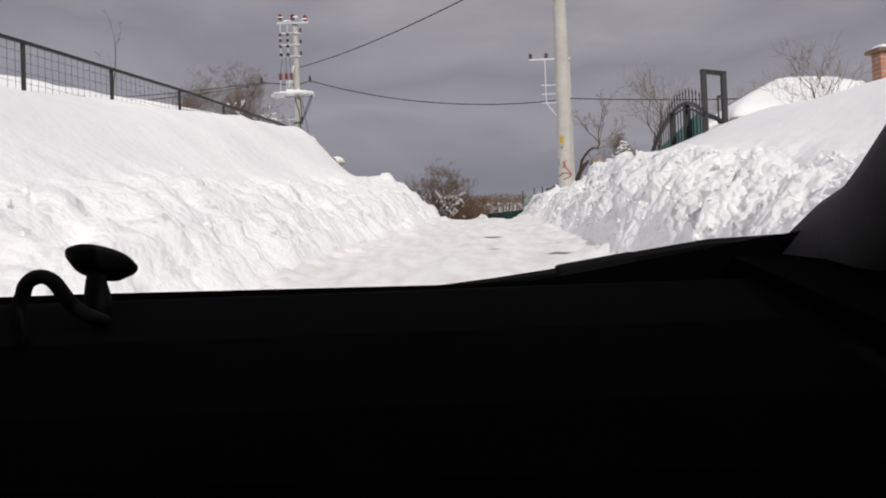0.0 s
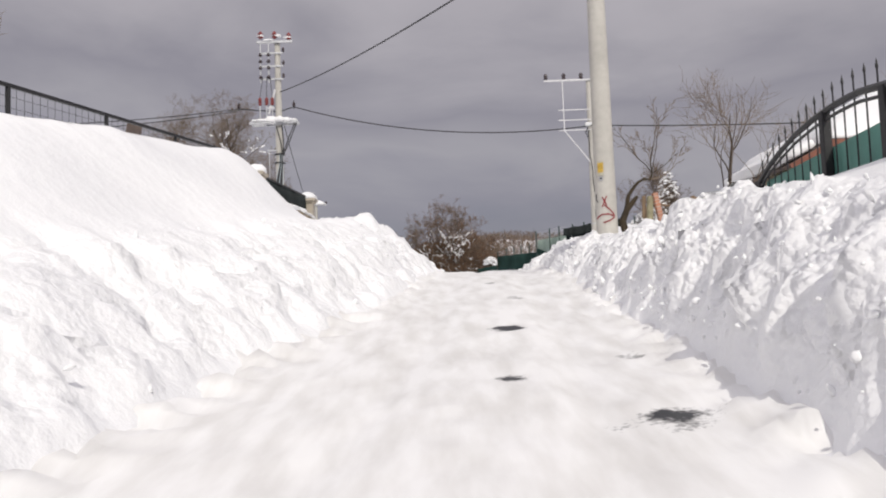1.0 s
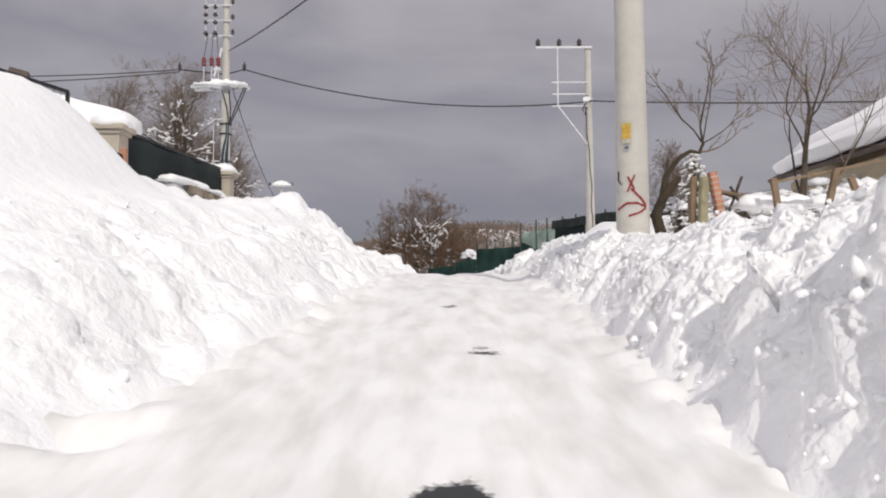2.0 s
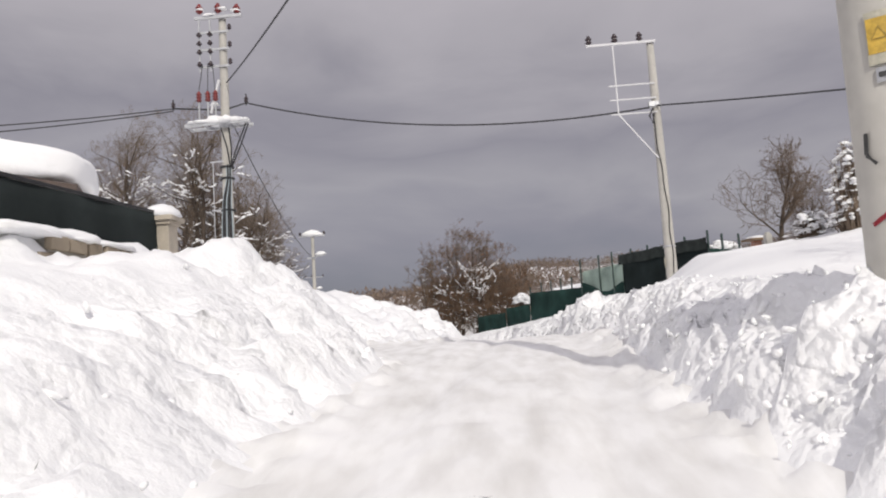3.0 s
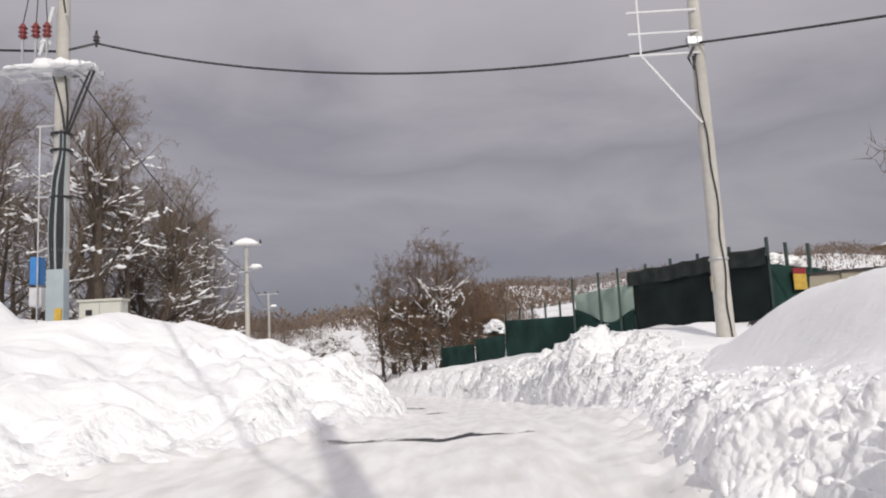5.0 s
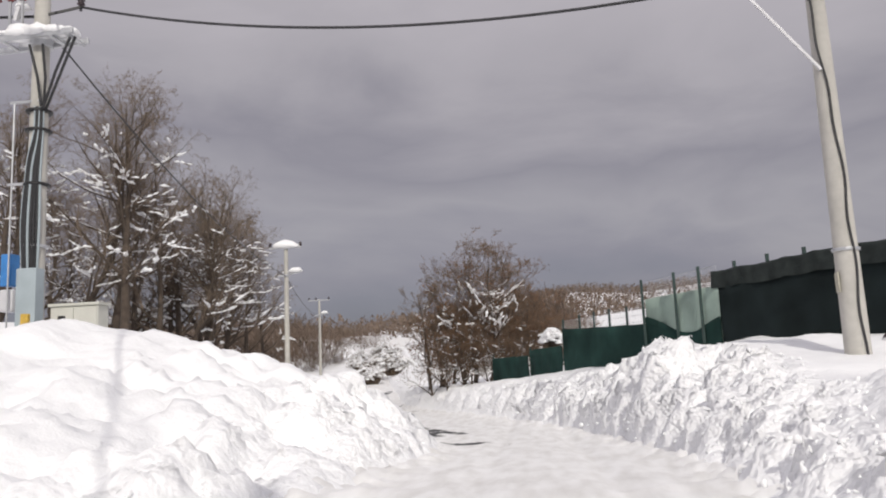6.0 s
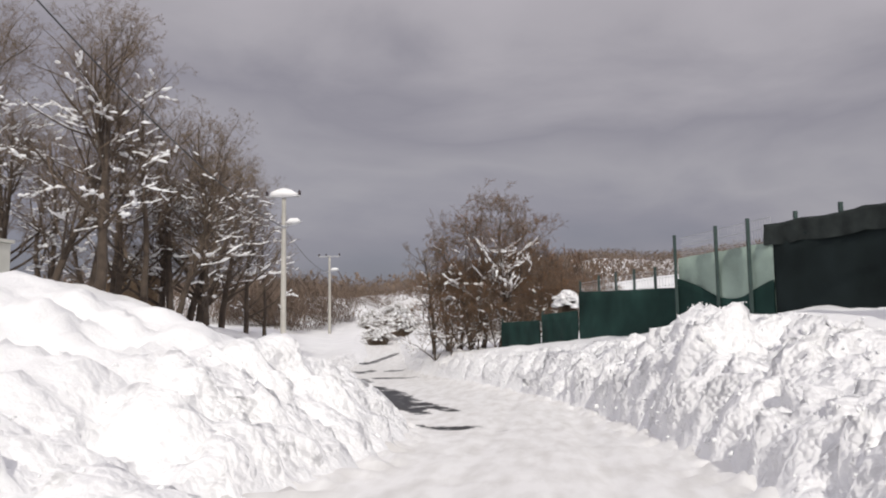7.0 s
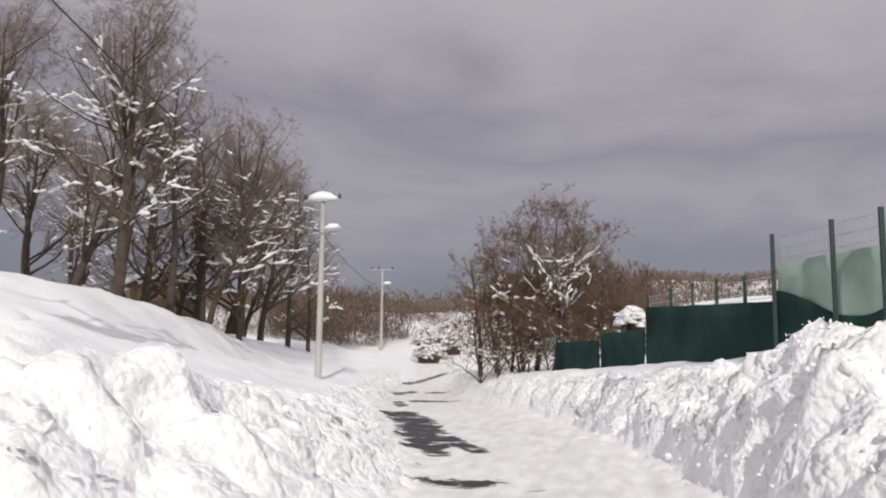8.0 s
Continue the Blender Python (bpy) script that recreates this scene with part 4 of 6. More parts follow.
def grow(rng, wood, twigs, snow, p, d, length, radius, level, opt):
    """One branch and, from it, its side branches."""
    if level == 4:
        h = (d.normalized() + Vector((rng.gauss(0, 0.15), rng.gauss(0, 0.15), rng.gauss(0, 0.15) + opt["rise"]))).normalized()
        twigs.spike(p, p + h * length, radius * 1.25)
        return
    n = (8, 6, 5, 3)[level]
    pts, q, h = [p.copy()], p.copy(), d.normalized()
    wander = opt["wander"] * (0.5, 1.0, 1.25, 1.3, 1.3)[level]
    for i in range(n):
        h = (h + Vector((rng.gauss(0, wander), rng.gauss(0, wander), rng.gauss(0, wander) + opt["rise"] * (0.4, 1, 1, 0.9, 0.7)[level]))).normalized()
        q = q + h * length / n
        pts.append(q.copy())
    tip = (0.10, 0.2, 0.3, 0.45, 0.6)[level]
    radii = [radius * (1 - (1 - tip) * i / n) for i in range(n + 1)]
    (wood if level < 2 else twigs).tube(pts, radii, (8, 6, 4, 3, 3)[level])
    if snow is not None and level in (1, 2, 3) and p.z < opt["snow_top"] and rng.random() < opt["snow"] * (1, 0.6, 0.2)[level - 1]:
        i0, i1 = rng.randint(0, n // 2), n - (level == 1)
        run = [pts[i0]]
        for q in pts[i0 + 1:i1 + 1]:
            if abs((q - run[-1]).normalized().z) > opt["steep"]:
                break
            run.append(q)
        if len(run) > 1:
            load = opt["snow_w"] * (1.7 if p.z < 3.5 else 1.0)
            fine, thick = [], []
            for a, b, ra in zip(run, run[1:], radii[i0:i1 + 1]):
                for k in range(3):
                    w = max(load, ra * 0.8) * rng.choice((0.35, 0.6, 0.9, 1.2, 1.7))
                    fine.append(a.lerp(b, k / 3) + Vector((rng.gauss(0, 0.012), rng.gauss(0, 0.012), ra * 0.8 + w * 0.3)))
                    thick.append(w)
            thick[0] *= 0.3
            thick[-1] *= 0.3
            snow.tube(fine, thick, 5)
    if level >= opt["levels"]:
        return
    count = opt["count"][level]
    for k in range(count):
        f = rng.uniform(opt["bare"], 1.0) if level == 0 else rng.uniform(0.15, 1.0)
        i = min(n - 1, int(f * n))
        at = pts[i].lerp(pts[i + 1], f * n - i)
        along = (pts[i + 1] - pts[i]).normalized()
        out = along.orthogonal().normalized()
        out.rotate(Matrix.Rotation(k * 2.4 + rng.uniform(-0.5, 0.5), 3, along))
        spread = rng.uniform(*opt["angle"])
        dd = along * math.cos(spread) + out * math.sin(spread)
        reach = length * rng.uniform(*opt["reach"]) * (1.15 - 0.65 * f if level == 0 else 1.1 - 0.5 * f)
        grow(rng, wood, twigs, snow, at, dd, reach, max(0.0055, radii[i] * rng.uniform(0.34, 0.52)), level + 1, opt)


def bare_tree(name, seed, high, radius, label, category="tree", group="", snow_label="snow lying along the branches", leaves=0, twig_mat=TWIG, lean=(0, 0), **opt):
    """A leafless tree at the origin: trunk, crown of twigs, and the snow on its limbs."""
    o = dict(wander=0.16, rise=0.10, snow=0.35, levels=4, count=(11, 5, 4, 4), bare=0.28, angle=(0.5, 1.1), reach=(0.42, 0.62), stems=1, snow_top=99, snow_w=0.03, steep=0.62)
    o.update(opt)
    rng = random.Random(seed)
    wood, twigs, snow = Limbs(), Limbs(), Limbs()
    t = thing(name, (0, 0, 0), label, category, group)
    for s in range(o["stems"]):
        d = Vector((lean[0], lean[1], 1)) if o["stems"] == 1 else Vector((rng.gauss(0, 0.45), rng.gauss(0, 0.45), 1))
        grow(rng, wood, twigs, snow, Vector((rng.gauss(0, 0.08) * (s > 0), rng.gauss(0, 0.08) * (s > 0), -0.3)), d, high * (1 if s == 0 else rng.uniform(0.7, 1)), radius, 0, o)
    wood.object("trunk", BARK, t)
    twigs.object("crown", twig_mat, t, "bare branching twigs")
    if snow.v:
        tagged(snow.object("branch_snow", SNOW, t, snow_label), kind="stuff")
    if leaves:
        lv = Limbs()
        pool = twigs.v
        for k in range(leaves):
            p = pool[rng.randrange(len(pool))]
            a, s = rng.random() * 6.3, rng.uniform(0.03, 0.07)
            i = len(lv.v)
            u, w = Vector((math.cos(a), math.sin(a), rng.uniform(-0.6, 0.2))) * s, Vector((-math.sin(a), math.cos(a), rng.uniform(-0.5, 0.5))) * s * 0.5
            lv.v += [p, p + u * 0.5 + w, p + u, p + u * 0.5 - w]
            lv.f.append((i, i + 1, i + 2, i + 3))
        lv.object("leaves", DEAD_LEAF, t, "withered brown leaves still hanging")
    return t


def plant(trees, places, rng):
    """Sets the given tree at its first place and copies at the rest."""
    for i, (k, x, y, s) in enumerate(places):
        m = Matrix.LocRotScale((x, y, height(x, y) - 0.05), Euler((0, 0, rng.random() * 6.28)), (s, s, s * rng.uniform(0.94, 1.06)))
        ob = trees[k]
        if not ob.get("planted"):
            ob["planted"] = 1
            ob.matrix_basis = m
        else:
            c = copy_thing(ob, m)
            c.scale = m.to_scale()


rng = random.Random(11)
tall = [bare_tree("tree", 21 + k, (11.0, 11.8, 10.8, 11.4)[k], (0.23, 0.26, 0.19, 0.20)[k], "tall leafless tree with snow lying on its limbs", "tree", "roadside trees", count=((17, 8, 6, 6), (17, 8, 6, 6), (22, 8, 6, 6), (21, 8, 6, 6))[k], wander=0.15, rise=(0.06, 0.07, 0.09, 0.08)[k], snow=(0.95, 0.95, 0.65, 0.65)[k], snow_w=(0.046, 0.046, 0.034, 0.034)[k], snow_top=(8.8, 8.8, 7.6, 7.6)[k], bare=(0.24, 0.26, 0.08, 0.10)[k], angle=((0.55, 1.2), (0.5, 1.15), (0.55, 1.2), (0.55, 1.2))[k], reach=((0.44, 0.54), (0.44, 0.54), (0.38, 0.45), (0.38, 0.46))[k]) for k in range(4)]
plant(tall, [(0, -16.2, 62.5, 1.06), (1, -18.6, 65.5, 1.0), (2, -16.8, 67.2, 1.06), (3, -17.4, 71.0, 1.1), (2, -17.3, 75.0, 1.12), (3, -18.2, 79.0, 1.1), (2, -18.4, 83.5, 1.0), (3, -18.6, 76.6, 1.1),
              (1, -21.5, 61.0, 0.82), (0, -23.5, 66.0, 0.82), (3, -20.5, 70.5, 1.08), (2, -19.8, 74.5, 1.1), (1, -21.0, 80.0, 1.0), (3, -21.5, 83.0, 1.0), (1, -25.5, 72.0, 0.82),
              (0, -27.0, 62.0, 0.76), (3, -27.5, 80.0, 0.85), (2, -18.4, 87.0, 0.85), (3, -16.2, 69.4, 0.86), (2, -16.4, 73.0, 0.9), (0, -19.5, 58.5, 0.85), (2, -19.2, 68.8, 1.05), (3, -22.5, 76.5, 1.0), (2, -23.6, 70.0, 0.92), (3, -19.4, 63.8, 0.95), (2, -22.0, 64.2, 0.85)], rng)

middle = [bare_tree("tree", 41, 6.4, 0.13, "brown bushy tree with snow-laden forked limbs", "tree", "trees beside the fence", leaves=1800, twig_mat=SCRUB, count=(15, 8, 6, 5), snow=1.0, snow_top=4.4, snow_w=0.027, steep=0.85, bare=0.2, angle=(0.6, 1.25), reach=(0.45, 0.62), wander=0.2),
          bare_tree("tree", 42, 5.4, 0.09, "brown bushy tree with withered leaves", "tree", "trees beside the fence", leaves=3000, twig_mat=SCRUB, count=(18, 8, 6, 5), snow=0.3, snow_top=3, bare=0.05, angle=(0.5, 1.1), reach=(0.4, 0.58), wander=0.2, rise=0.12),
          bare_tree("tree", 43, 5.4, 0.11, "small leafless tree among brown scrub", "tree", "trees beside the fence", twig_mat=TWIG, count=(13, 7, 6, 5), snow=0.1, snow_top=3, bare=0.2, angle=(0.4, 0.95), reach=(0.35, 0.52))]
plant(middle, [(0, 0.4, 66.5, 1.0), (1, -1.0, 68.5, 1.1), (1, 1.8, 69.0, 1.05), (2, -2.9, 68.8, 1.05), (1, -2.2, 69.6, 0.95), (0, -0.7, 70.5, 1.12), (1, 3.2, 70.0, 0.82), (1, 0.8, 73.5, 1.15), (1, -2.0, 72.5, 1.05), (2, 1.2, 71.0, 1.22), (1, -0.9, 66.6, 0.68), (1, 1.6, 66.6, 0.66), (1, 3.5, 68.2, 0.66), (1, -2.6, 67.6, 0.7), (2, -2.6, 71.5, 1.1), (1, 4.6, 73.0, 0.75), (1, 2.6, 67.4, 0.72), (1, -1.7, 66.2, 0.5), (1, 0.3, 65.6, 0.45), (1, 1.2, 65.8, 0.5), (1, -0.5, 65.9, 0.5), (1, 6.0, 77.0, 0.75)], rng)

orchard = [bare_tree("fruit_tree", 61, 3.6, 0.09, "small leafless fruit tree with spreading branches", "tree", "garden trees", count=(10, 6, 4, 2), levels=3, snow=0.0, bare=0.12, angle=(0.5, 1.0), reach=(0.55, 0.85), rise=0.12),
           bare_tree("fruit_tree", 62, 2.4, 0.07, "low reddish-brown fruit tree with dense twigs", "tree", "garden trees", twig_mat=SCRUB, count=(7, 5, 4, 3), levels=4, snow=0.0, bare=0.1, angle=(0.5, 1.0), reach=(0.5, 0.7), rise=0.10, stems=3),
           bare_tree("fruit_tree", 64, 2.1, 0.085, "crooked fruit tree with a dense spreading reddish crown", "tree", "garden trees", twig_mat=SCRUB, count=(13, 7, 5, 3), levels=4, snow=0.0, bare=0.12, angle=(0.6, 1.15), reach=(0.6, 0.85), rise=0.12, wander=0.2)]
plant(orchard, [(0, 6.6, 23.0, 0.85), (0, 9.9, 19.6, 0.8), (0, 10.6, 14.5, 0.8), (0, 12.5, 17.0, 0.85), (2, 7.9, 34.2, 0.86), (1, 8.9, 35.2, 0.7), (0, 12.6, 31.0, 0.8)], rng)
sapling = bare_tree("sapling", 71, 3.6, 0.035, "thin leafless sapling behind the wire fence", "tree", count=(6, 3, 2, 2), levels=2, snow=0.0, bare=0.4, angle=(0.4, 0.8), reach=(0.25, 0.4))
plant([sapling], [(0, -9.4, 21.6, 1.0)], rng)


def build_crooked_tree():
    """The crooked old fruit tree beside the marked pole."""
    g = height(4.0, 21.4)
    t = thing("fruit_tree", (0, 0, 0), "crooked old fruit tree with a mossy bent trunk", "tree", "garden trees")
    wood, twigs = Limbs(), Limbs()
    r2 = random.Random(5)
    V = Vector
    wood.tube([V((4.02, 21.4, g - 0.3)), V((3.98, 21.4, 3.2)), V((3.92, 21.4, 3.42)), V((4.03, 21.42, 3.66)), V((4.16, 21.4, 3.82)), V((4.25, 21.4, 3.93))], [0.075, 0.075, 0.078, 0.062, 0.055, 0.036], 10)
    wood.tube([V((4.0, 21.43, 3.58)), V((4.04, 21.45, 3.74)), V((4.08, 21.45, 3.95)), V((4.18, 21.43, 4.1)), V((4.28, 21.41, 4.22)), V((4.41, 21.4, 4.29)), V((4.53, 21.4, 4.27)), V((4.59, 21.4, 4.40))], [0.048, 0.046, 0.042, 0.034, 0.031, 0.028, 0.026, 0.02], 8)
    o = dict(wander=0.1, rise=0.12, snow=0, levels=4, count=(0, 5, 4, 3), bare=0.2, angle=(0.4, 0.8), reach=(0.4, 0.6), snow_top=0, steep=0.6)
    for d, ln, r in (((-0.7, 0.05, 1), 1.3, 0.012), ((0.0, 0.2, 1), 1.5, 0.015), ((0.35, 0.0, 1), 1.2, 0.01), ((0.9, -0.2, 0.45), 0.9, 0.009)):
        grow(r2, wood, twigs, None, V((4.58, 21.4, 4.40)), V(d), ln, r, 1, o)
    grow(r2, wood, twigs, None, V((4.5, 21.4, 4.28)), V((1, 0, 0.1)), 0.7, 0.02, 2, o)
    wood.object("trunk", material("mossy_bark", (0.045, 0.033, 0.02), 0.95, spread=0.4, scale=6, fine=50, bump=0.6), t)
    twigs.object("crown", TWIG, t, "thin upright shoots")


build_crooked_tree()


def snowy_bush(x, y, w, h, seed, label, lift=0.0, cover=40, low=0.3, load=1.0):
    """A shrub bent under snow: arching twigs with lumps of snow strung along them."""
    g = height(x, y) + lift
    t = thing("snowy_bush", (x, y, g), label, "bush", "snow-covered bushes")
    r2 = random.Random(seed)
    twigs, bm = Limbs(), bmesh.new()
    for k in range(int(170 * max(1, w))):
        a, u = r2.random() * 6.28, r2.random() ** 0.5
        p = Vector((x + math.cos(a) * w * u * 0.3, y + math.sin(a) * w * u * 0.3, g - 0.1))
        top = h * r2.uniform(low, 1.0) * (1.03 - 0.5 * (1 - low) * u)
        mid = p + Vector((math.cos(a) * w * 0.12 * u, math.sin(a) * w * 0.12 * u, top)) + Vector((r2.gauss(0, 0.05), r2.gauss(0, 0.05), 0)) * w
        q = mid + Vector((math.cos(a) * w * 0.2, math.sin(a) * w * 0.2, -r2.uniform(0.05, 0.4) * min(top, 0.6 * w)))
        twigs.tube([p, p.lerp(mid, 0.6), mid, q], [0.014, 0.011, 0.008, 0.004], 3)
        for _ in range(2):
            twigs.tube([mid, mid + Vector((r2.gauss(0, 0.12) * w, r2.gauss(0, 0.12) * w, r2.uniform(0.02, 0.12) * h))], [0.006, 0.003], 3)
        if k < cover * 2 * max(1, w):
            n = r2.randint(1, 3)
            for j in range(n):
                c = mid.lerp(q, j / 3)
                s = min(0.17, r2.uniform(0.03, 0.10) * w * load)
                blob(bm, c + Vector((0, 0, s * 0.15)), (s * r2.uniform(0.8, 1.4), s * r2.uniform(0.8, 1.4), s * r2.uniform(0.5, 0.9)), 0.6, k * 3 + j + seed, 1, 2.2)
    twigs.object("brushwood", TWIG, t)
    tagged(part("snow", bm, SNOW, t, "lumps of snow on the twigs", True), kind="stuff")


snowy_bush(4.75, 22.5, 0.6, 0.75, 12, "bush bowed under thick lumps of snow", 0.0, 50)
snowy_bush(7.4, 23.4, 1.7, 0.9, 13, "low bush half buried in snow", 0.0, 50)
snowy_bush(8.6, 24.4, 1.5, 1.0, 14, "low bush half buried in snow", 0.0, 50)
snowy_bush(6.3, 23.6, 1.6, 0.8, 4, "low bush half buried in snow")
snowy_bush(7.17, 29.2, 0.66, 5.85 - height(7.17, 29.2), 5, "upright evergreen bush loaded with snow", 0.0, 85, 0.25)
snowy_bush(6.95, 30.2, 0.7, 0.6, 3, "low bush half buried in snow", 0.0, 80)
snowy_bush(10.6, 46.7, 1.1, 5.95 - height(10.6, 46.7), 6, "rounded bush under a dome of snow", 0.0, 85, 0.6, 1.9)
snowy_bush(3.3, 60.9, 0.85, 4.95 - height(3.3, 60.9), 7, "rounded bush under a dome of snow", 0.0, 85, 0.8, 1.9)
for bx, by, bw, bh, bs in ((-12.2, 98.0, 2.6, 2.0, 31), (-10.6, 103.0, 3.0, 2.2, 32), (-13.4, 110.0, 3.4, 2.6, 33), (-17.0, 116.0, 3.0, 2.6, 34), (-15.6, 124.0, 4.0, 3.0, 37)):
    snowy_bush(bx, by, bw, bh, bs, "shrub thickly covered in snow in the valley")


def clearing(x, y, fields):
    """Open snowfields between the woods."""
    if fields and y < 230 and noise.noise((x * 0.045 + 3, y * 0.03, 0.4)) > 0.2:
        return True
    mid = float(np.interp(y, ROAD_Y, FOOT_L)) + 1.8
    if abs(x - mid) < (6.5 if y < 112 else 4.5) and y < 150:
        return True
    if x < mid and x > mid - 14 and y < 100:
        return True
    if 6 < x < 26 and 80 < y < 128:
        return True
    return fields and noise.noise((x * 0.014, y * 0.011, 2.0)) > 0.28


def scatter_woods(name, count, where, size, mat, label, seed, blades=16, thick=1.0, fields=True):
    """Far leafless woods and scrub: trunks with fans of twigs, in one mesh."""
    r2 = random.Random(seed)
    v, f, spots = [], [], []
    while len(spots) < count:
        x, y = where(r2)
        if not (-60 < x < 60 and y < 60) and not clearing(x, y, fields):
            spots.append((x, y))
    at = np.array(spots)
    for (x, y), z in zip(spots, ground_z(at[:, 0], at[:, 1]).tolist()):
        s = size(r2, x, y)
        low_k = r2.uniform(0.75, 1.0)
        for b in range(blades):
            a, e = r2.random() * 6.28, r2.uniform(0.1, 1.0)
            low = r2.uniform(0.0, 0.85)
            wide = 0.30 * s * (0.35 + math.sin(math.pi * min(1, low + 0.12)))
            p = Vector((x + r2.gauss(0, 0.5) * wide, y + r2.gauss(0, 0.5) * wide, z + s * low * low_k))
            q = p + Vector((math.cos(a) * e, math.sin(a) * e, r2.uniform(-0.2, 0.8))) * s * 0.22
            w = Vector((-math.sin(a), math.cos(a), 0)) * s * r2.uniform(0.012, 0.04) * thick
            i = len(v)
            v += [p - w, p + w, q + w * 0.4, q - w * 0.4]
            f.append((i, i + 1, i + 2, i + 3))
    me = bpy.data.meshes.new(name)
    me.from_pydata([tuple(p) for p in v], [], f)
    me.materials.append(mat)
    tagged(new(name, me), label, "woods", kind="stuff")


def near_scrub(r2):
    y = r2.uniform(84, 165)
    mid = float(np.interp(y, ROAD_Y, FOOT_L)) + 1.8
    off = r2.choice((-1, 1)) * (3.2 + abs(r2.gauss(0, 16)))
    return mid + off + 0.35 * abs(off) * r2.random(), y


def hill_woods(r2):
    d, a = 150 + 520 * r2.random() ** 0.8, r2.uniform(-0.85, 0.75)
    return d * math.sin(a), 30 + d * math.cos(a)


scatter_woods("scrub", 560, near_scrub, lambda r, x, y: r.uniform(1.0, 3.4), SCRUB, "brown leafless scrub in the valley", 3, 70, 0.26)
def thicket_spot(r2):
    return (r2.uniform(-36, -21.5), r2.uniform(100, 132)) if r2.random() < 0.7 else (r2.uniform(-4, 7), r2.uniform(84, 112))


scatter_woods("thicket", 170, thicket_spot, lambda r, x, y: r.uniform(3.2, 6.4), FAR_WOOD, "brown leafless thicket beyond the poles", 8, 240, 0.22, False)
scatter_woods("far_woods", 11000, hill_woods, lambda r, x, y: r.uniform(4, 8), FAR_WOOD, "leafless brown woods on the far hills", 5, 15, 1.45)


# ---------------------------------------------------------------- left side: wire fence, pillars, house
def build_wire_fence():
    t = thing("wire_fence", (-5.2, 15.0, 4.0), "black steel rail fence with square wire mesh", "fence")
    ys = [22.6, 20.3, 18.0, 15.75, 13.2, 10.9, 8.7, 6.5, 4.3]
    at = [(-4.6 - 0.123 * (22.6 - y), y, float(np.interp(y, [4, 8, 10.5, 13.4, 15.5, 18.2, 22.6], [3.9, 4.33, 4.57, 4.81, 4.99, 5.17, 5.46]))) for y in ys]
    for a, b in zip(at, at[1:]):
        bm = bmesh.new()
        bar(bm, a, b, 0.05)
        part("rail", bm, BLACK_STEEL, t)
        bm = bmesh.new()
        A, B = Vector(a), Vector(b)
        for k in range(1, 9):
            o = Vector((0, 0, -0.15 * k))
            tube(bm, [A + o, B + o], 0.0032, 4)
        n = int((B - A).length / 0.16)
        for k in range(1, n):
            p = A.lerp(B, k / n)
            tube(bm, [p, p - Vector((0, 0, 1.25))], 0.0032, 4)
        tagged(part("wire_panel", bm, BLACK_STEEL, t), kind="stuff")
    for x, y, z in at:
        bm = bmesh.new()
        box(bm, (0.05, 0.05, 1.7), pose(x, y, z - 0.85), 0.004)
        part("post", bm, BLACK_STEEL, t)


build_wire_fence()


def gate_pillar(x, y, top, seed):
    g = height(x, y)
    t = thing("gate_pillar", (x, y, g), "cream stone gate pillar with snow on its cap", "pillar", "gate pillars")
    bm = bmesh.new()
    box(bm, (0.36, 0.36, top - 0.2 - g + 0.5), pose(x, y, (top - 0.2 + g - 0.5) / 2), 0.015)
    part("shaft", bm, STONE, t)
    bm = bmesh.new()
    box(bm, (0.44, 0.44, 0.06), pose(x, y, top - 0.20), 0.01)
    box(bm, (0.54, 0.54, 0.08), pose(x, y, top - 0.13), 0.015)
    box(bm, (0.40, 0.40, 0.05), pose(x, y, top - 0.065), 0.01)
    part("cap", bm, STONE, t)
    bm = bmesh.new()
    blob(bm, (x, y, top - 0.08), (0.31, 0.31, 0.2), 0.2, seed)
    part("snow_cap", bm, SNOW, t, "rounded cushion of snow", True)


gate_pillar(-4.05, 22.9, 5.08, 1)
gate_pillar(-3.95, 28.75, 5.26, 2)


def net_panel(parent, a, b, za, zb, depth, mat, name="net_panel", waves=0.05, seed=0, cols=24, sag_top=0.03, pleats=7, dip=0.0):
    """A hanging screen of shade net between two points of the plan, with folds."""
    bm = bmesh.new()
    A, B = Vector((a[0], a[1], 0)), Vector((b[0], b[1], 0))
    nrm = (B - A).normalized().cross(Vector((0, 0, 1)))
    rows = 6
    front, back = [], []
    for side, out in ((0.012, front), (-0.012, back)):
        for i in range(cols + 1):
            u = i / cols
            p = A.lerp(B, u)
            z0 = za + (zb - za) * u - sag_top * abs(noise.noise((u * 5 + seed, 3.1, 0.7))) - dip * math.sin(math.pi * u ** 0.8) ** 2
            col = []
            for j in range(rows + 1):
                w = j / rows
                f = waves * noise.noise((u * pleats + seed, w * 2.5, seed * 2.3))
                col.append(bm.verts.new(p + nrm * (f + side) + Vector((0, 0, z0 - depth * w))))
            out.append(col)
    for grid, flip in ((front, 1), (back, 0)):
        for i in range(cols):
            for j in range(rows):
                q = (grid[i][j], grid[i + 1][j], grid[i + 1][j + 1], grid[i][j + 1])
                bm.faces.new(q if flip else q[::-1])
    for i in range(cols):
        bm.faces.new((front[i][0], back[i][0], back[i + 1][0], front[i + 1][0]))
    return part(name, bm, mat, parent, smooth=True)


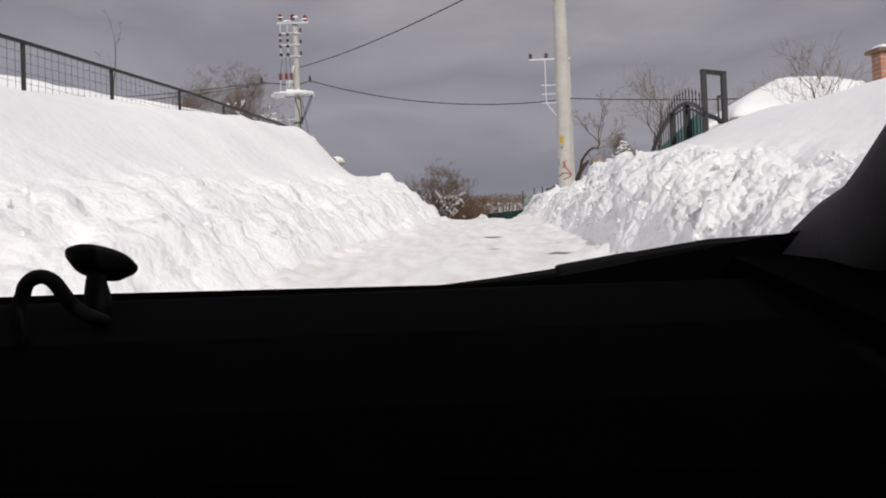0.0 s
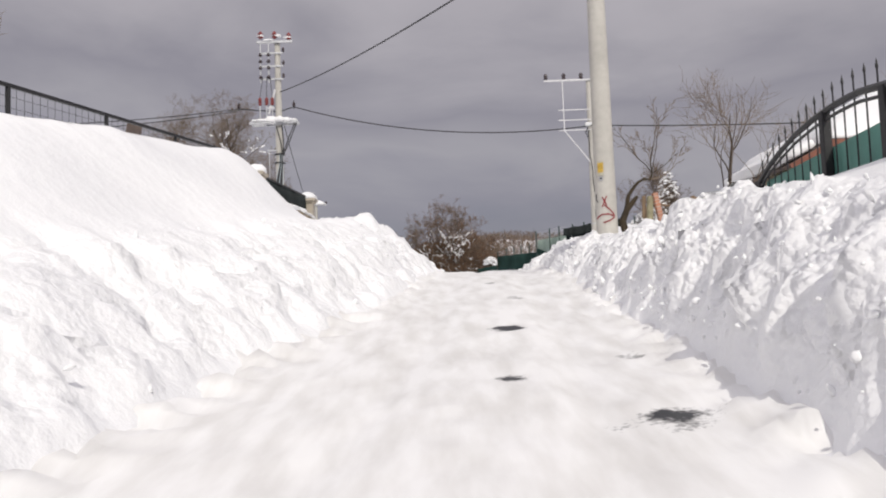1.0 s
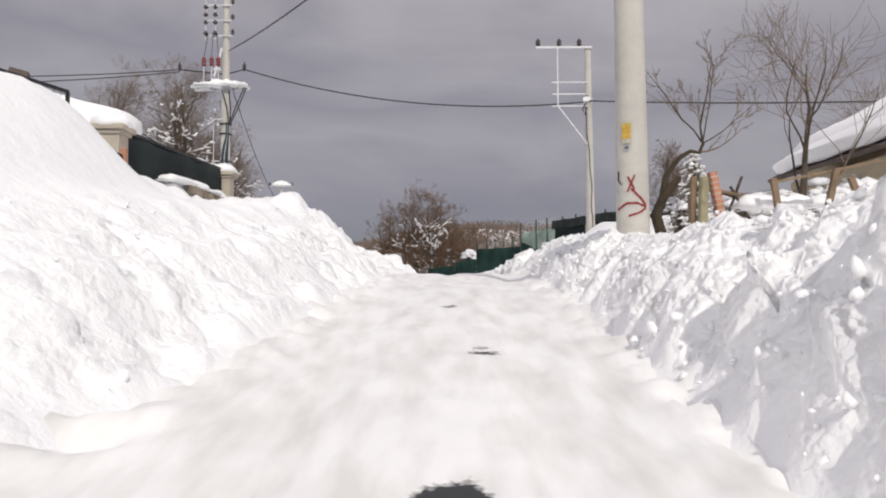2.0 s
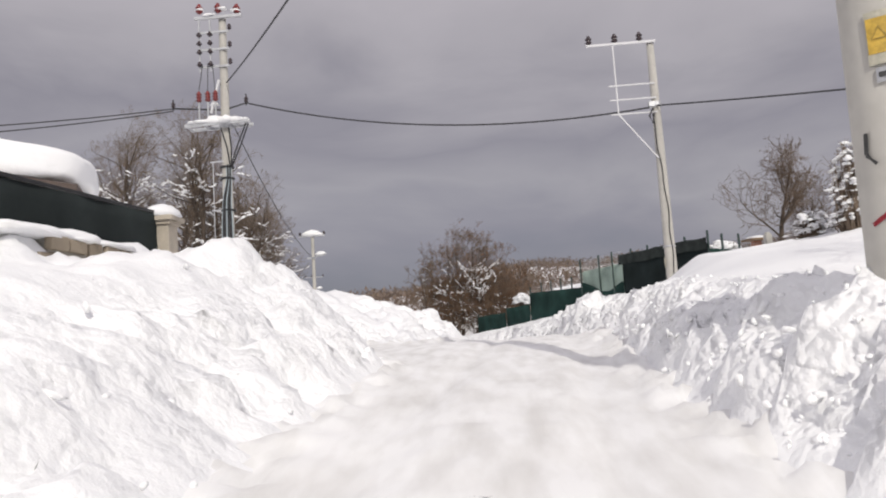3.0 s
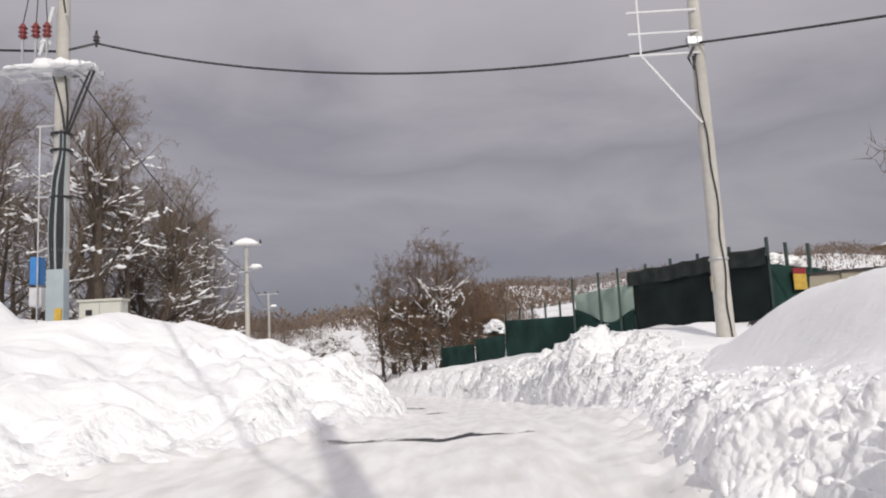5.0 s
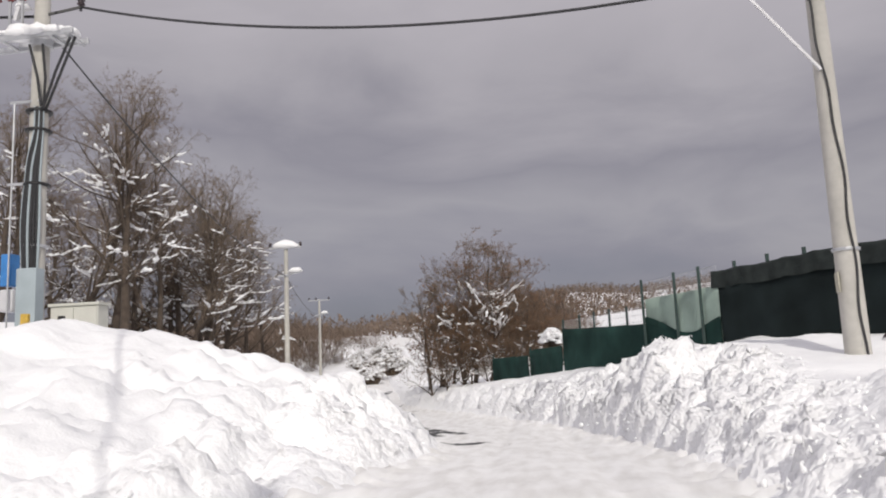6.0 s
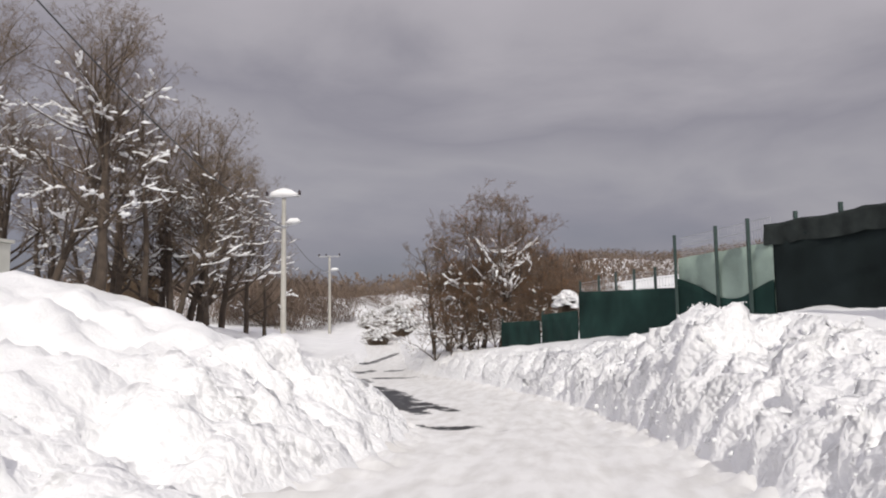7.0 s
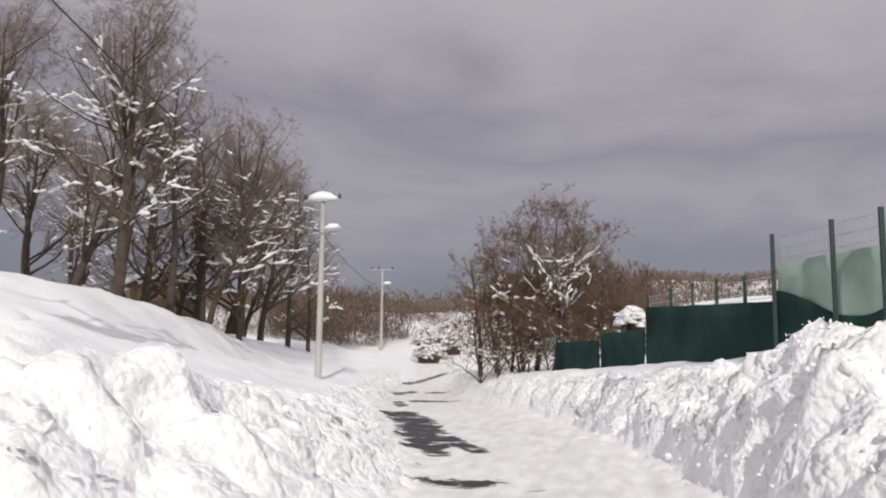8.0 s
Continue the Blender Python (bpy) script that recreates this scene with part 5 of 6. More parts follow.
def build_left_fence():
    t = thing("screen_fence", (-4.0, 26.0, 4.3), "dark green net screen between two stone pillars", "fence")
    net_panel(t, (-4.02, 23.1), (-3.97, 28.6), 4.97, 5.20, 1.1, NET_GREY, waves=0.03, seed=4, cols=40, sag_top=0.0)
    bm = bmesh.new()
    bar(bm, (-4.02, 23.1, 5.0), (-3.97, 28.6, 5.23), 0.045)
    part("top_rail", bm, BLACK_STEEL, t)
    for y in (24.9, 26.8):
        bm = bmesh.new()
        bar(bm, (-4.06, y, 4.0), (-4.06, y, 5.08), 0.05)
        part("post", bm, BLACK_STEEL, t)
    w = thing("retaining_wall", (-3.7, 27.0, 3.9), "rough brown stone wall showing through the snow", "wall")
    bm = bmesh.new()
    box(bm, (0.26, 2.3, 1.5), pose(-3.62, 25.95, 3.65), 0.02)
    part("core", bm, MORTAR, w)
    r2 = random.Random(8)
    stone = bmesh.new()
    box(stone, (0.10, 0.36, 0.17), Matrix(), 0.03)
    me = bpy.data.meshes.new("stone")
    stone.to_mesh(me)
    stone.free()
    me.materials.append(WALL_STONE)
    bm = bmesh.new()
    for k, (yy, sy, sz, zz) in enumerate(((24.7, 0.75, 0.13, 4.36), (25.5, 0.55, 0.12, 4.38), (26.3, 0.7, 0.10, 4.38), (27.1, 0.5, 0.22, 4.3))):
        blob(bm, (-3.66, yy, zz), (0.28, sy, sz), 0.3, k + 60, 3)
    part("wall_snow", bm, SNOW, w, "snow lying on the wall", True)
    for row in range(6):
        for k in range(6):
            ob = new("stone", me)
            ob.parent = w
            ob.matrix_parent_inverse = w.matrix_world.inverted()
            ob.matrix_basis = pose(-3.48 + r2.uniform(-0.02, 0.02), 24.75 + k * 0.40 + (row % 2) * 0.18, 3.33 + row * 0.19, r2.uniform(-4, 4), r2.uniform(-3, 3), r2.uniform(-4, 4)) @ Matrix.Diagonal((1, r2.uniform(0.85, 1.08), r2.uniform(0.85, 1.05), 1))
    gl = thing("gate_leaf", (-4.1, 21.9, 4.3), "dark sheet-metal gate leaf beside the pillar", "gate")
    bm = bmesh.new()
    box(bm, (0.05, 1.3, 1.3), pose(-3.8, 22.0, 3.86), 0.01)
    part("panel", bm, NET_DARK, gl)
    bm = bmesh.new()
    box(bm, (0.08, 0.08, 1.4), pose(-3.79, 22.72, 3.92), 0.008)
    part("hinge_post", bm, BRICK, gl, "rusty red-brown post")


build_left_fence()


def build_left_house():
    """The house behind the screen: its thick snow-laden roof shows over it."""
    H = pose(-7.75, 33.1, 0, 0, 0, 22) @ pose(3.75 - 7.5, 1.9, 0)
    t = thing("house", H @ Vector((0, 0, 4.4)), "low house under a very thick slab of snow", "house", "houses")
    bm = bmesh.new()
    box(bm, (7.0, 3.2, 2.6), H @ pose(-0.1, 0, 5.3), 0.02)
    part("wall", bm, PLASTER, t)
    bm = bmesh.new()
    m = H @ pose(0, 0, 7.35, 0, 8.5, 0)
    box(bm, (7.5, 3.8, 0.14), m, 0.02)
    rf = part("roof", bm, ROOF, t, "dark eaves board and roof sheet")
    bm = bmesh.new()
    bmesh.ops.create_icosphere(bm, subdivisions=5, radius=1.0)
    for v in bm.verts:
        q = Vector([math.copysign(abs(c) ** 0.38, c) for c in v.co])
        q = Vector((q.x * 3.85, q.y * 2.05, q.z * 0.46))
        q += Vector((0.10, 0.10, 0.07)) * noise.noise(q * 0.8) + Vector((0.03, 0.03, 0.02)) * noise.noise(q * 3.1)
        v.co = m @ (q + Vector((0, 0, 0.50)))
    part("roof_snow", bm, SNOW, t, "thick rounded slab of snow", True)
    bm = bmesh.new()
    box(bm, (0.5, 0.5, 0.9), H @ pose(0.6, -1.3, 8.25, 0, 12, 0), 0.02)
    part("chimney", bm, ROOF, t, "dark chimney cowl")


build_left_house()


def simple_house(x, y, z, w, d, h, turn, label, wall_mat=PLASTER, snow=0.35):
    t = thing("house", pose(x, y, z, 0, 0, turn), label, "house", "houses")
    M = t.matrix_world
    bm = bmesh.new()
    box(bm, (w, d, h + 1), M @ pose(0, 0, h / 2 - 0.5), 0.02)
    wl_ = part("wall", bm, wall_mat, t)
    bm = bmesh.new()
    rise = w * 0.26
    pts = [(-w / 2, h), (w / 2, h), (0, h + rise)]
    a = [bm.verts.new(M @ Vector((px, -d / 2, pz))) for px, pz in pts]
    b = [bm.verts.new(M @ Vector((px, d / 2, pz))) for px, pz in pts]
    bm.faces.new(a)
    bm.faces.new(b[::-1])
    for i in range(3):
        bm.faces.new((a[i], b[i], b[(i + 1) % 3], a[(i + 1) % 3]))
    part("gable", bm, SNOW if wall_mat is PLASTER else wall_mat, t, "snow-plastered gable" if wall_mat is PLASTER else "")
    ang = math.degrees(math.atan2(rise, w / 2))
    ln = math.hypot(rise, w / 2) + 0.4
    for s in (1, -1):
        m = M @ pose(s * (w / 4 + 0.1), 0, h + rise / 2 - 0.02, 0, s * ang, 0)
        bm = bmesh.new()
        box(bm, (ln, d + 0.8, 0.1), m, 0.01)
        part("roof", bm, ROOF, t, "dark roof sheet")
        bm = bmesh.new()
        box(bm, (ln + 0.05, d + 0.9, snow), m @ pose(0, 0, snow / 2 + 0.04), min(0.14, snow * 0.4))
        part("roof_snow", bm, SNOW, t, "thick snow on the roof", True)
    return t


simple_house(-24.6, 79.0, 4.7, 3.8, 3.6, 2.2, 25, "small house with snowy roof behind the trees", WOOD)


def snow_slab(bm, m, size, seed):
    """A rounded, uneven slab of snow that lies on a roof."""
    made = bmesh.ops.create_icosphere(bm, subdivisions=4, radius=1.0)
    for v in made["verts"]:
        q = Vector([math.copysign(abs(c) ** 0.4, c) for c in v.co])
        q = Vector((q.x * size[0] / 2, q.y * size[1] / 2, (q.z + 1) * size[2] / 2))
        q += Vector((0.08, 0.08, 0.06)) * noise.noise(q * 1.1 + Vector((seed, 0, 0)))
        v.co = m @ q


def hip_roof(bm, x0, x1, y0, y1, z, rise, run, thick, puff=0.0, seed=0):
    """A roof with four slopes over a rectangle; puff rounds and unsettles it, for the snow that lies on it."""
    n = 28
    rows = []
    for top in (True, False):
        grid = []
        for i in range(n + 1):
            col = []
            for j in range(n + 1):
                px, py = x0 + (x1 - x0) * i / n, y0 + (y1 - y0) * j / n
                inner = min(px - x0, x1 - px, py - y0, y1 - py)
                up = z + rise * min(1.0, inner / run)
                if top:
                    up += thick + (puff * (min(1.0, inner / 0.25) ** 0.5 - 1 + 0.35 * noise.noise((px * 0.9 + seed, py * 0.9, 0.3))) if puff else 0)
                col.append(bm.verts.new((px, py, up)))
            grid.append(col)
        rows.append(grid)
    for grid, flip in zip(rows, (False, True)):
        for i in range(n):
            for j in range(n):
                q = (grid[i][j], grid[i + 1][j], grid[i + 1][j + 1], grid[i][j + 1])
                bm.faces.new(q[::-1] if flip else q)
    a, b = rows
    edge = [(i, 0) for i in range(n)] + [(n, j) for j in range(n)] + [(i, n) for i in range(n, 0, -1)] + [(0, j) for j in range(n, 0, -1)]
    for (i, j), (k, m) in zip(edge, edge[1:] + edge[:1]):
        bm.faces.new((a[i][j], b[i][j], b[k][m], a[k][m]))
    bmesh.ops.recalc_face_normals(bm, faces=bm.faces[:])


def build_cottage():
    """The low cottage behind the garden gate: a hipped main roof and a lean-to beside it."""
    t = thing("house", (12.5, 25.5, 3.6), "cream plastered cottage with thick snow on its hipped roof", "house", "houses")
    bm = bmesh.new()
    box(bm, (6.6, 5.0, 2.6), pose(12.55, 25.55, 3.85), 0.02)
    part("wall", bm, PLASTER, t)
    bm = bmesh.new()
    box(bm, (0.85, 3.6, 2.0), pose(8.8, 25.0, 3.6), 0.02)
    part("lean_to_wall", bm, PLASTER, t)
    bm = bmesh.new()
    hip_roof(bm, 8.95, 16.15, 22.7, 28.4, 5.1, 1.45, 2.6, 0.12)
    roof = part("roof", bm, ROOF, t, "dark roof sheet")
    bm = bmesh.new()
    hip_roof(bm, 9.0, 16.1, 22.76, 28.34, 5.225, 1.45, 2.6, 0.36, 0.2, 4)
    part("roof_snow", bm, SNOW, roof, "thick snow on the roof", True)
    bm = bmesh.new()
    box(bm, (7.2, 0.04, 0.15), pose(12.55, 22.67, 5.14), 0.008)
    part("fascia", bm, FASCIA, roof, "red-brown eaves board")
    m = pose(8.5, 24.9, 4.9, 0, -28, 0)
    bm = bmesh.new()
    box(bm, (1.05, 4.4, 0.08), m, 0.012)
    lean = part("lean_to_roof", bm, ROOF, t, "dark roof sheet")
    bm = bmesh.new()
    snow_slab(bm, m @ pose(0, 0.05, 0.045), (0.95, 4.2, 0.3), 3)
    part("roof_snow", bm, SNOW, lean, "thick snow on the roof", True)
    bm = bmesh.new()
    box(bm, (1.09, 0.05, 0.15), m @ pose(0, -2.23, -0.03), 0.008)
    part("fascia", bm, FASCIA, lean, "red-brown eaves board")


build_cottage()


# ---------------------------------------------------------------- right side: gate, bricks, fences
def build_gate():
    t = thing("garden_gate", (4.3, 14.0, 3.0), "black steel arched gate with spiked bars and tall frame", "gate")

    def gx(y):
        return 4.62 - (16.25 - y) * 0.128

    def arch(y):
        return float(np.interp(y, [11.1, 11.7, 12.3, 12.9, 13.5, 14.1, 14.7, 15.3, 15.8, 16.25], [3.24, 3.48, 3.64, 3.73, 3.76, 3.75, 3.71, 3.62, 3.52, 3.38]))

    for dz, w in ((0, 0.07), (0.09, 0.035)):
        bm = bmesh.new()
        tube(bm, [(gx(y), y, arch(y) - dz) for y in np.linspace(11.1, 16.25, 30)], w / 2, 6)
        part("arch_rail", bm, BLACK_STEEL, t)
    for y, w in ((16.25, 0.24), (13.75, 0.09), (12.35, 0.09)):
        bm = bmesh.new()
        top = arch(y) + (0.0 if w < 0.12 else 0.03)
        box(bm, (0.09, w, top - 2.4), pose(gx(y), y, (top + 2.4) / 2), 0.008)
        part("post", bm, BLACK_STEEL, t)
    n = 19
    for k in range(n):
        y = 11.5 + k * (16.1 - 11.5) / (n - 1)
        bm = bmesh.new()
        z = arch(y) + 0.26
        tube(bm, [(gx(y) + 0.02, y, 2.6), (gx(y) + 0.02, y, z - 0.09)], 0.009, 5)
        lathe(bm, [(0.009, 0), (0.016, 0.03), (0.002, 0.10)], 6, Matrix.Translation((gx(y) + 0.02, y, z - 0.10)))
        part("bar", bm, BLACK_STEEL, t)
    bm = bmesh.new()
    box(bm, (0.012, 4.6, 0.8), pose(gx(13.8) + 0.06, 13.8, 2.98, 0, 0, -7.3), 0.002)
    part("sheet", bm, SHEET, t, "green sheet behind the bars")
    for x, y, z0 in ((4.0, 11.2, 2.5), (4.36, 11.36, 2.6)):
        bm = bmesh.new()
        box(bm, (0.075, 0.075, 3.87 - z0), pose(x, y, (3.87 + z0) / 2), 0.006)
        part("frame_upright", bm, BLACK_STEEL, t)
    bm = bmesh.new()
    bar(bm, (3.965, 11.185, 3.88), (4.395, 11.375, 3.88), 0.06)
    part("frame_head", bm, BLACK_STEEL, t)
    bm = bmesh.new()
    bar(bm, (4.24, 11.30, 3.52), (4.36, 11.36, 3.52), 0.03)
    tube(bm, [(4.24, 11.30, 3.1), (4.24, 11.30, 3.53)], 0.014, 5)
    part("latch_bar", bm, BLACK_STEEL, t)
    bm = bmesh.new()
    tube(bm, [(4.0, 11.2, 3.24), (4.2, 11.27, 3.18), (4.36, 11.36, 3.10), (4.42, 11.36, 2.95)], 0.035, 6)
    part("frame_curve", bm, BLACK_STEEL, t)


build_gate()

brick_bm = bmesh.new()
box(brick_bm, (0.20, 0.095, 0.06), Matrix(), 0.006)
BRICK_MESH = bpy.data.meshes.new("brick")
brick_bm.to_mesh(BRICK_MESH)
brick_bm.free()
BRICK_MESH.materials.append(BRICK)


def brick_stack(name, base, courses, label, tilt=(0, 0), plaster=0, cap=0.0, group="broken brick posts", slim=1.0):
    """A square post of bricks laid in courses, two to a course."""
    M = pose(base[0], base[1], base[2], tilt[0], tilt[1], 8) @ Matrix.Diagonal((slim, slim, 1, 1))
    t = thing(name, M, label, "pillar", group)
    r2 = random.Random(int(base[1] * 100))
    bm = bmesh.new()
    box(bm, (0.19, 0.19, courses * 0.07 - 0.01), M @ pose(0, 0, courses * 0.035), 0.0)
    part("mortar", bm, MORTAR, t)
    for c in range(courses):
        for s in (-1, 1):
            ob = new("brick", BRICK_MESH)
            ob.parent = t
            ob.matrix_basis = pose(0, 0, 0, 0, 0, 90 * (c % 2)) @ pose(r2.uniform(-0.004, 0.004), s * 0.051, 0.035 + c * 0.07, r2.uniform(-1.5, 1.5), 0, r2.uniform(-2, 2))
    if plaster:
        bm = bmesh.new()
        box(bm, (0.225, 0.225, plaster), M @ pose(0, 0, courses * 0.07 - plaster / 2), 0.02)
        part("plaster", bm, material("mossy_plaster", (0.27, 0.25, 0.16), 0.95, spread=0.35, scale=9, fine=50, bump=0.5), t, "stained mossy plaster")
    if cap:
        bm = bmesh.new()
        box(bm, (cap, cap * 0.94, 0.06), M @ pose(0, 0, courses * 0.07 + 0.035), 0.015)
        part("cap", bm, WOOD, t)
        bm = bmesh.new()
        blob(bm, M @ Vector((0.03, 0, courses * 0.07 + 0.06)), (cap * 0.5, cap * 0.45, 0.09), 0.3, 4)
        part("snow_cap", bm, SNOW, t, "", True)


brick_stack("brick_post", (4.24, 20.6, 2.92), 13, "leaning brick post with stained plaster", (0, 4), plaster=0.62, slim=0.46)
brick_stack("brick_post", (4.56, 20.58, 2.92), 14, "tilted red brick post half buried in snow", (0, -11), slim=0.48)
brick_stack("brick_pillar", (6.75, 11.3, 3.1), 14, "red brick pillar with snowy cap on the slope", cap=0.34)
brick_stack("brick_pillar", (8.6, 37.6, 4.02), 13, "brick pillar under a wide snowy slab on the slope", cap=0.58)


def build_concrete_post():
    t = thing("fence_post", (8.5, 36.5, 4.3), "short pale concrete fence post in the snow", "post")
    bm = bmesh.new()
    box(bm, (0.17, 0.15, 0.95), pose(8.5, 36.5, 4.5, 0, 1.5, 10), 0.012)
    part("shaft", bm, CONCRETE, t)
    bm = bmesh.new()
    box(bm, (0.11, 0.11, 0.07), pose(8.51, 36.5, 5.0, 0, 1.5, 10), 0.02)
    part("tip", bm, CONCRETE, t)


build_concrete_post()



def build_garden_fence():
    t = thing("garden_fence", (5.0, 20.8, 3.2), "broken wooden garden fence leaning in the snow", "fence")
    for x, y, h, lean in ((4.18, 20.72, 0.72, 3), (4.47, 21.6, 0.55, 0), (5.1, 20.3, 0.7, -8), (5.6, 20.2, 0.8, 14), (6.1, 20.2, 0.7, -20)):
        g = height(x, y)
        bm = bmesh.new()
        box(bm, (0.07, 0.07, h + 0.4), pose(x, y, g + h / 2 - 0.15, 0, lean, 0), 0.008)
        part("post", bm, WOOD, t)
    for a, b in (((4.16, 20.8, 3.76), (4.9, 20.9, 3.62)), ((5.0, 20.3, 3.7), (6.3, 20.2, 3.95))):
        bm = bmesh.new()
        bar(bm, a, b, 0.05, 0.03)
        part("rail", bm, WOOD, t)
    for a, b in (((4.86, 21.2, 3.78), (5.16, 21.2, 3.26)), ((5.04, 21.25, 3.92), (4.8, 21.25, 3.3)), ((4.68, 21.3, 3.74), (4.98, 21.3, 3.64))):
        bm = bmesh.new()
        bar(bm, a, b, 0.03, 0.03)
        part("stick", bm, BARK, t, "dark broken stick")
    bm = bmesh.new()
    for k in range(7):
        blob(bm, (5.0 + k * 0.28, 20.75 + 0.1 * math.sin(k), height(5.0 + k * 0.28, 20.75) + 0.42), (0.30, 0.2, 0.13), 0.6, k + 20)
    tagged(part("fence_snow", bm, SNOW, t, "snow heaped along the fence", True), kind="stuff")


build_garden_fence()


def fence_xy(y):
    return float(np.interp(y, [44.3, 48.6, 51.8, 57.3, 65.1], [9.25, 6.92, 5.72, 3.55, 0.6]))


def build_screen_fence():
    t = thing("screen_fence", (6.0, 52.0, 4.0), "green shade-net fence on steel posts stepping downhill", "fence")

    def P(y, o=0.0):
        return (fence_xy(y) + o * 0.92, y + o * 0.38)

    net_panel(t, P(44.2), P(48.7), 5.60, 5.48, 2.2, NET_DARK, waves=0.05, seed=1, cols=40)
    net_panel(t, P(44.2, -0.03), P(48.7, -0.03), 5.86, 5.76, 0.42, NET_TOP, "net_hem", 0.03, 2, 110, 0.12, 26)
    net_panel(t, P(48.5), P(51.8), 5.40, 5.36, 2.0, NET_PALE, waves=0.04, seed=3, cols=30)
    net_panel(t, P(48.5, -0.04), P(51.8, -0.04), 4.66, 4.86, 1.2, NET_GREEN, "net_skirt", 0.03, 5, 30, 0.06, 7, 0.42)
    net_panel(t, P(51.8), P(57.3), 4.66, 4.78, 1.9, NET_GREEN, waves=0.04, seed=6, cols=36)
    net_panel(t, P(57.4), P(60.5), 4.2, 4.1, 1.6, NET_GREEN, waves=0.06, seed=7)
    net_panel(t, P(60.65), P(65.2), 3.9, 3.82, 1.6, NET_GREEN, waves=0.05, seed=8)
    net_panel(t, (9.25, 44.25), (11.3, 45.6), 5.42, 5.30, 1.8, NET_GREEN, waves=0.05, seed=9)
    posts = [(44.25, 6.05), (45.3, 5.98), (46.25, 5.95), (47.15, 5.95), (48.05, 5.93), (49.1, 5.94), (50.18, 5.93), (51.8, 5.92), (52.95, 5.24), (54.0, 5.26), (55.0, 5.25), (56.04, 5.22), (57.3, 5.12), (60.56, 4.2), (65.2, 3.95)]
    for y, top in posts:
        bm = bmesh.new()
        x, yy = P(y, -0.09 if 48.3 < y < 52 else 0.06)
        g = height(x, yy)
        box(bm, (0.07, 0.07, top - g + 0.6), pose(x, yy, (top + g - 0.6) / 2), 0.006)
        part("post", bm, POST_GREEN, t)
    for k, (x, y) in enumerate(((9.95, 44.75), (10.7, 45.2))):
        bm = bmesh.new()
        box(bm, (0.07, 0.07, 2.4), pose(x, y, 4.75), 0.006)
        part("post", bm, POST_GREEN, t)
    for a, b in (((48.6, 5.9), (51.8, 5.85)), ((51.8, 5.15), (57.3, 5.05))):
        bm = bmesh.new()
        for dz in (0, -0.2, -0.4):
            tube(bm, [(*P(a[0], 0.06), a[1] + dz), (*P(b[0], 0.06), b[1] + dz)], 0.006, 4)
        n = 40
        for i in range(n):
            y = a[0] + (b[0] - a[0]) * i / n
            z = a[1] + (b[1] - a[1]) * i / n
            tube(bm, [(*P(y, 0.06), z), (*P(y, 0.06), z - 0.5)], 0.004, 3)
        part("wire_mesh", bm, GALV, t)
    s = thing("warning_sign", (10.15, 44.6, 5.0), "small yellow and red sign on the fence", "sign")
    bm = bmesh.new()
    box(bm, (0.48, 0.02, 0.52), pose(10.2, 44.7, 5.02, 0, 0, 30), 0.004)
    part("board", bm, YELLOW, s)
    bm = bmesh.new()
    box(bm, (0.48, 0.02, 0.14), pose(10.192, 44.687, 5.22, 0, 0, 30), 0.003)
    part("red_band", bm, RED_PAINT, s)
    w = thing("panel_wall", (12.0, 45.0, 4.6), "weathered beige panel wall with dark coping", "wall")
    for k in range(9):
        bm = bmesh.new()
        box(bm, (0.78, 0.08, 1.3), pose(11.0 + k * 0.8, 45.2 - 0.05 * k, 4.5 + 0.03 * k), 0.01)
        part("panel", bm, BEIGE_WALL, w)
    bm = bmesh.new()
    bar(bm, (10.6, 45.18, 5.16), (17.9, 44.75, 5.42), 0.12, 0.06)
    part("coping", bm, BLACK_STEEL, w)


build_screen_fence()


# ---------------------------------------------------------------- parked car, deep in snow
CAR_PAINT = material("maroon_car_paint", (0.05, 0.026, 0.034), 0.3, 0.3, spread=0.15, scale=3, bump=0.0)
RUBBER = material("black_rubber", (0.015, 0.015, 0.016), 0.85, spread=0.2, scale=10)


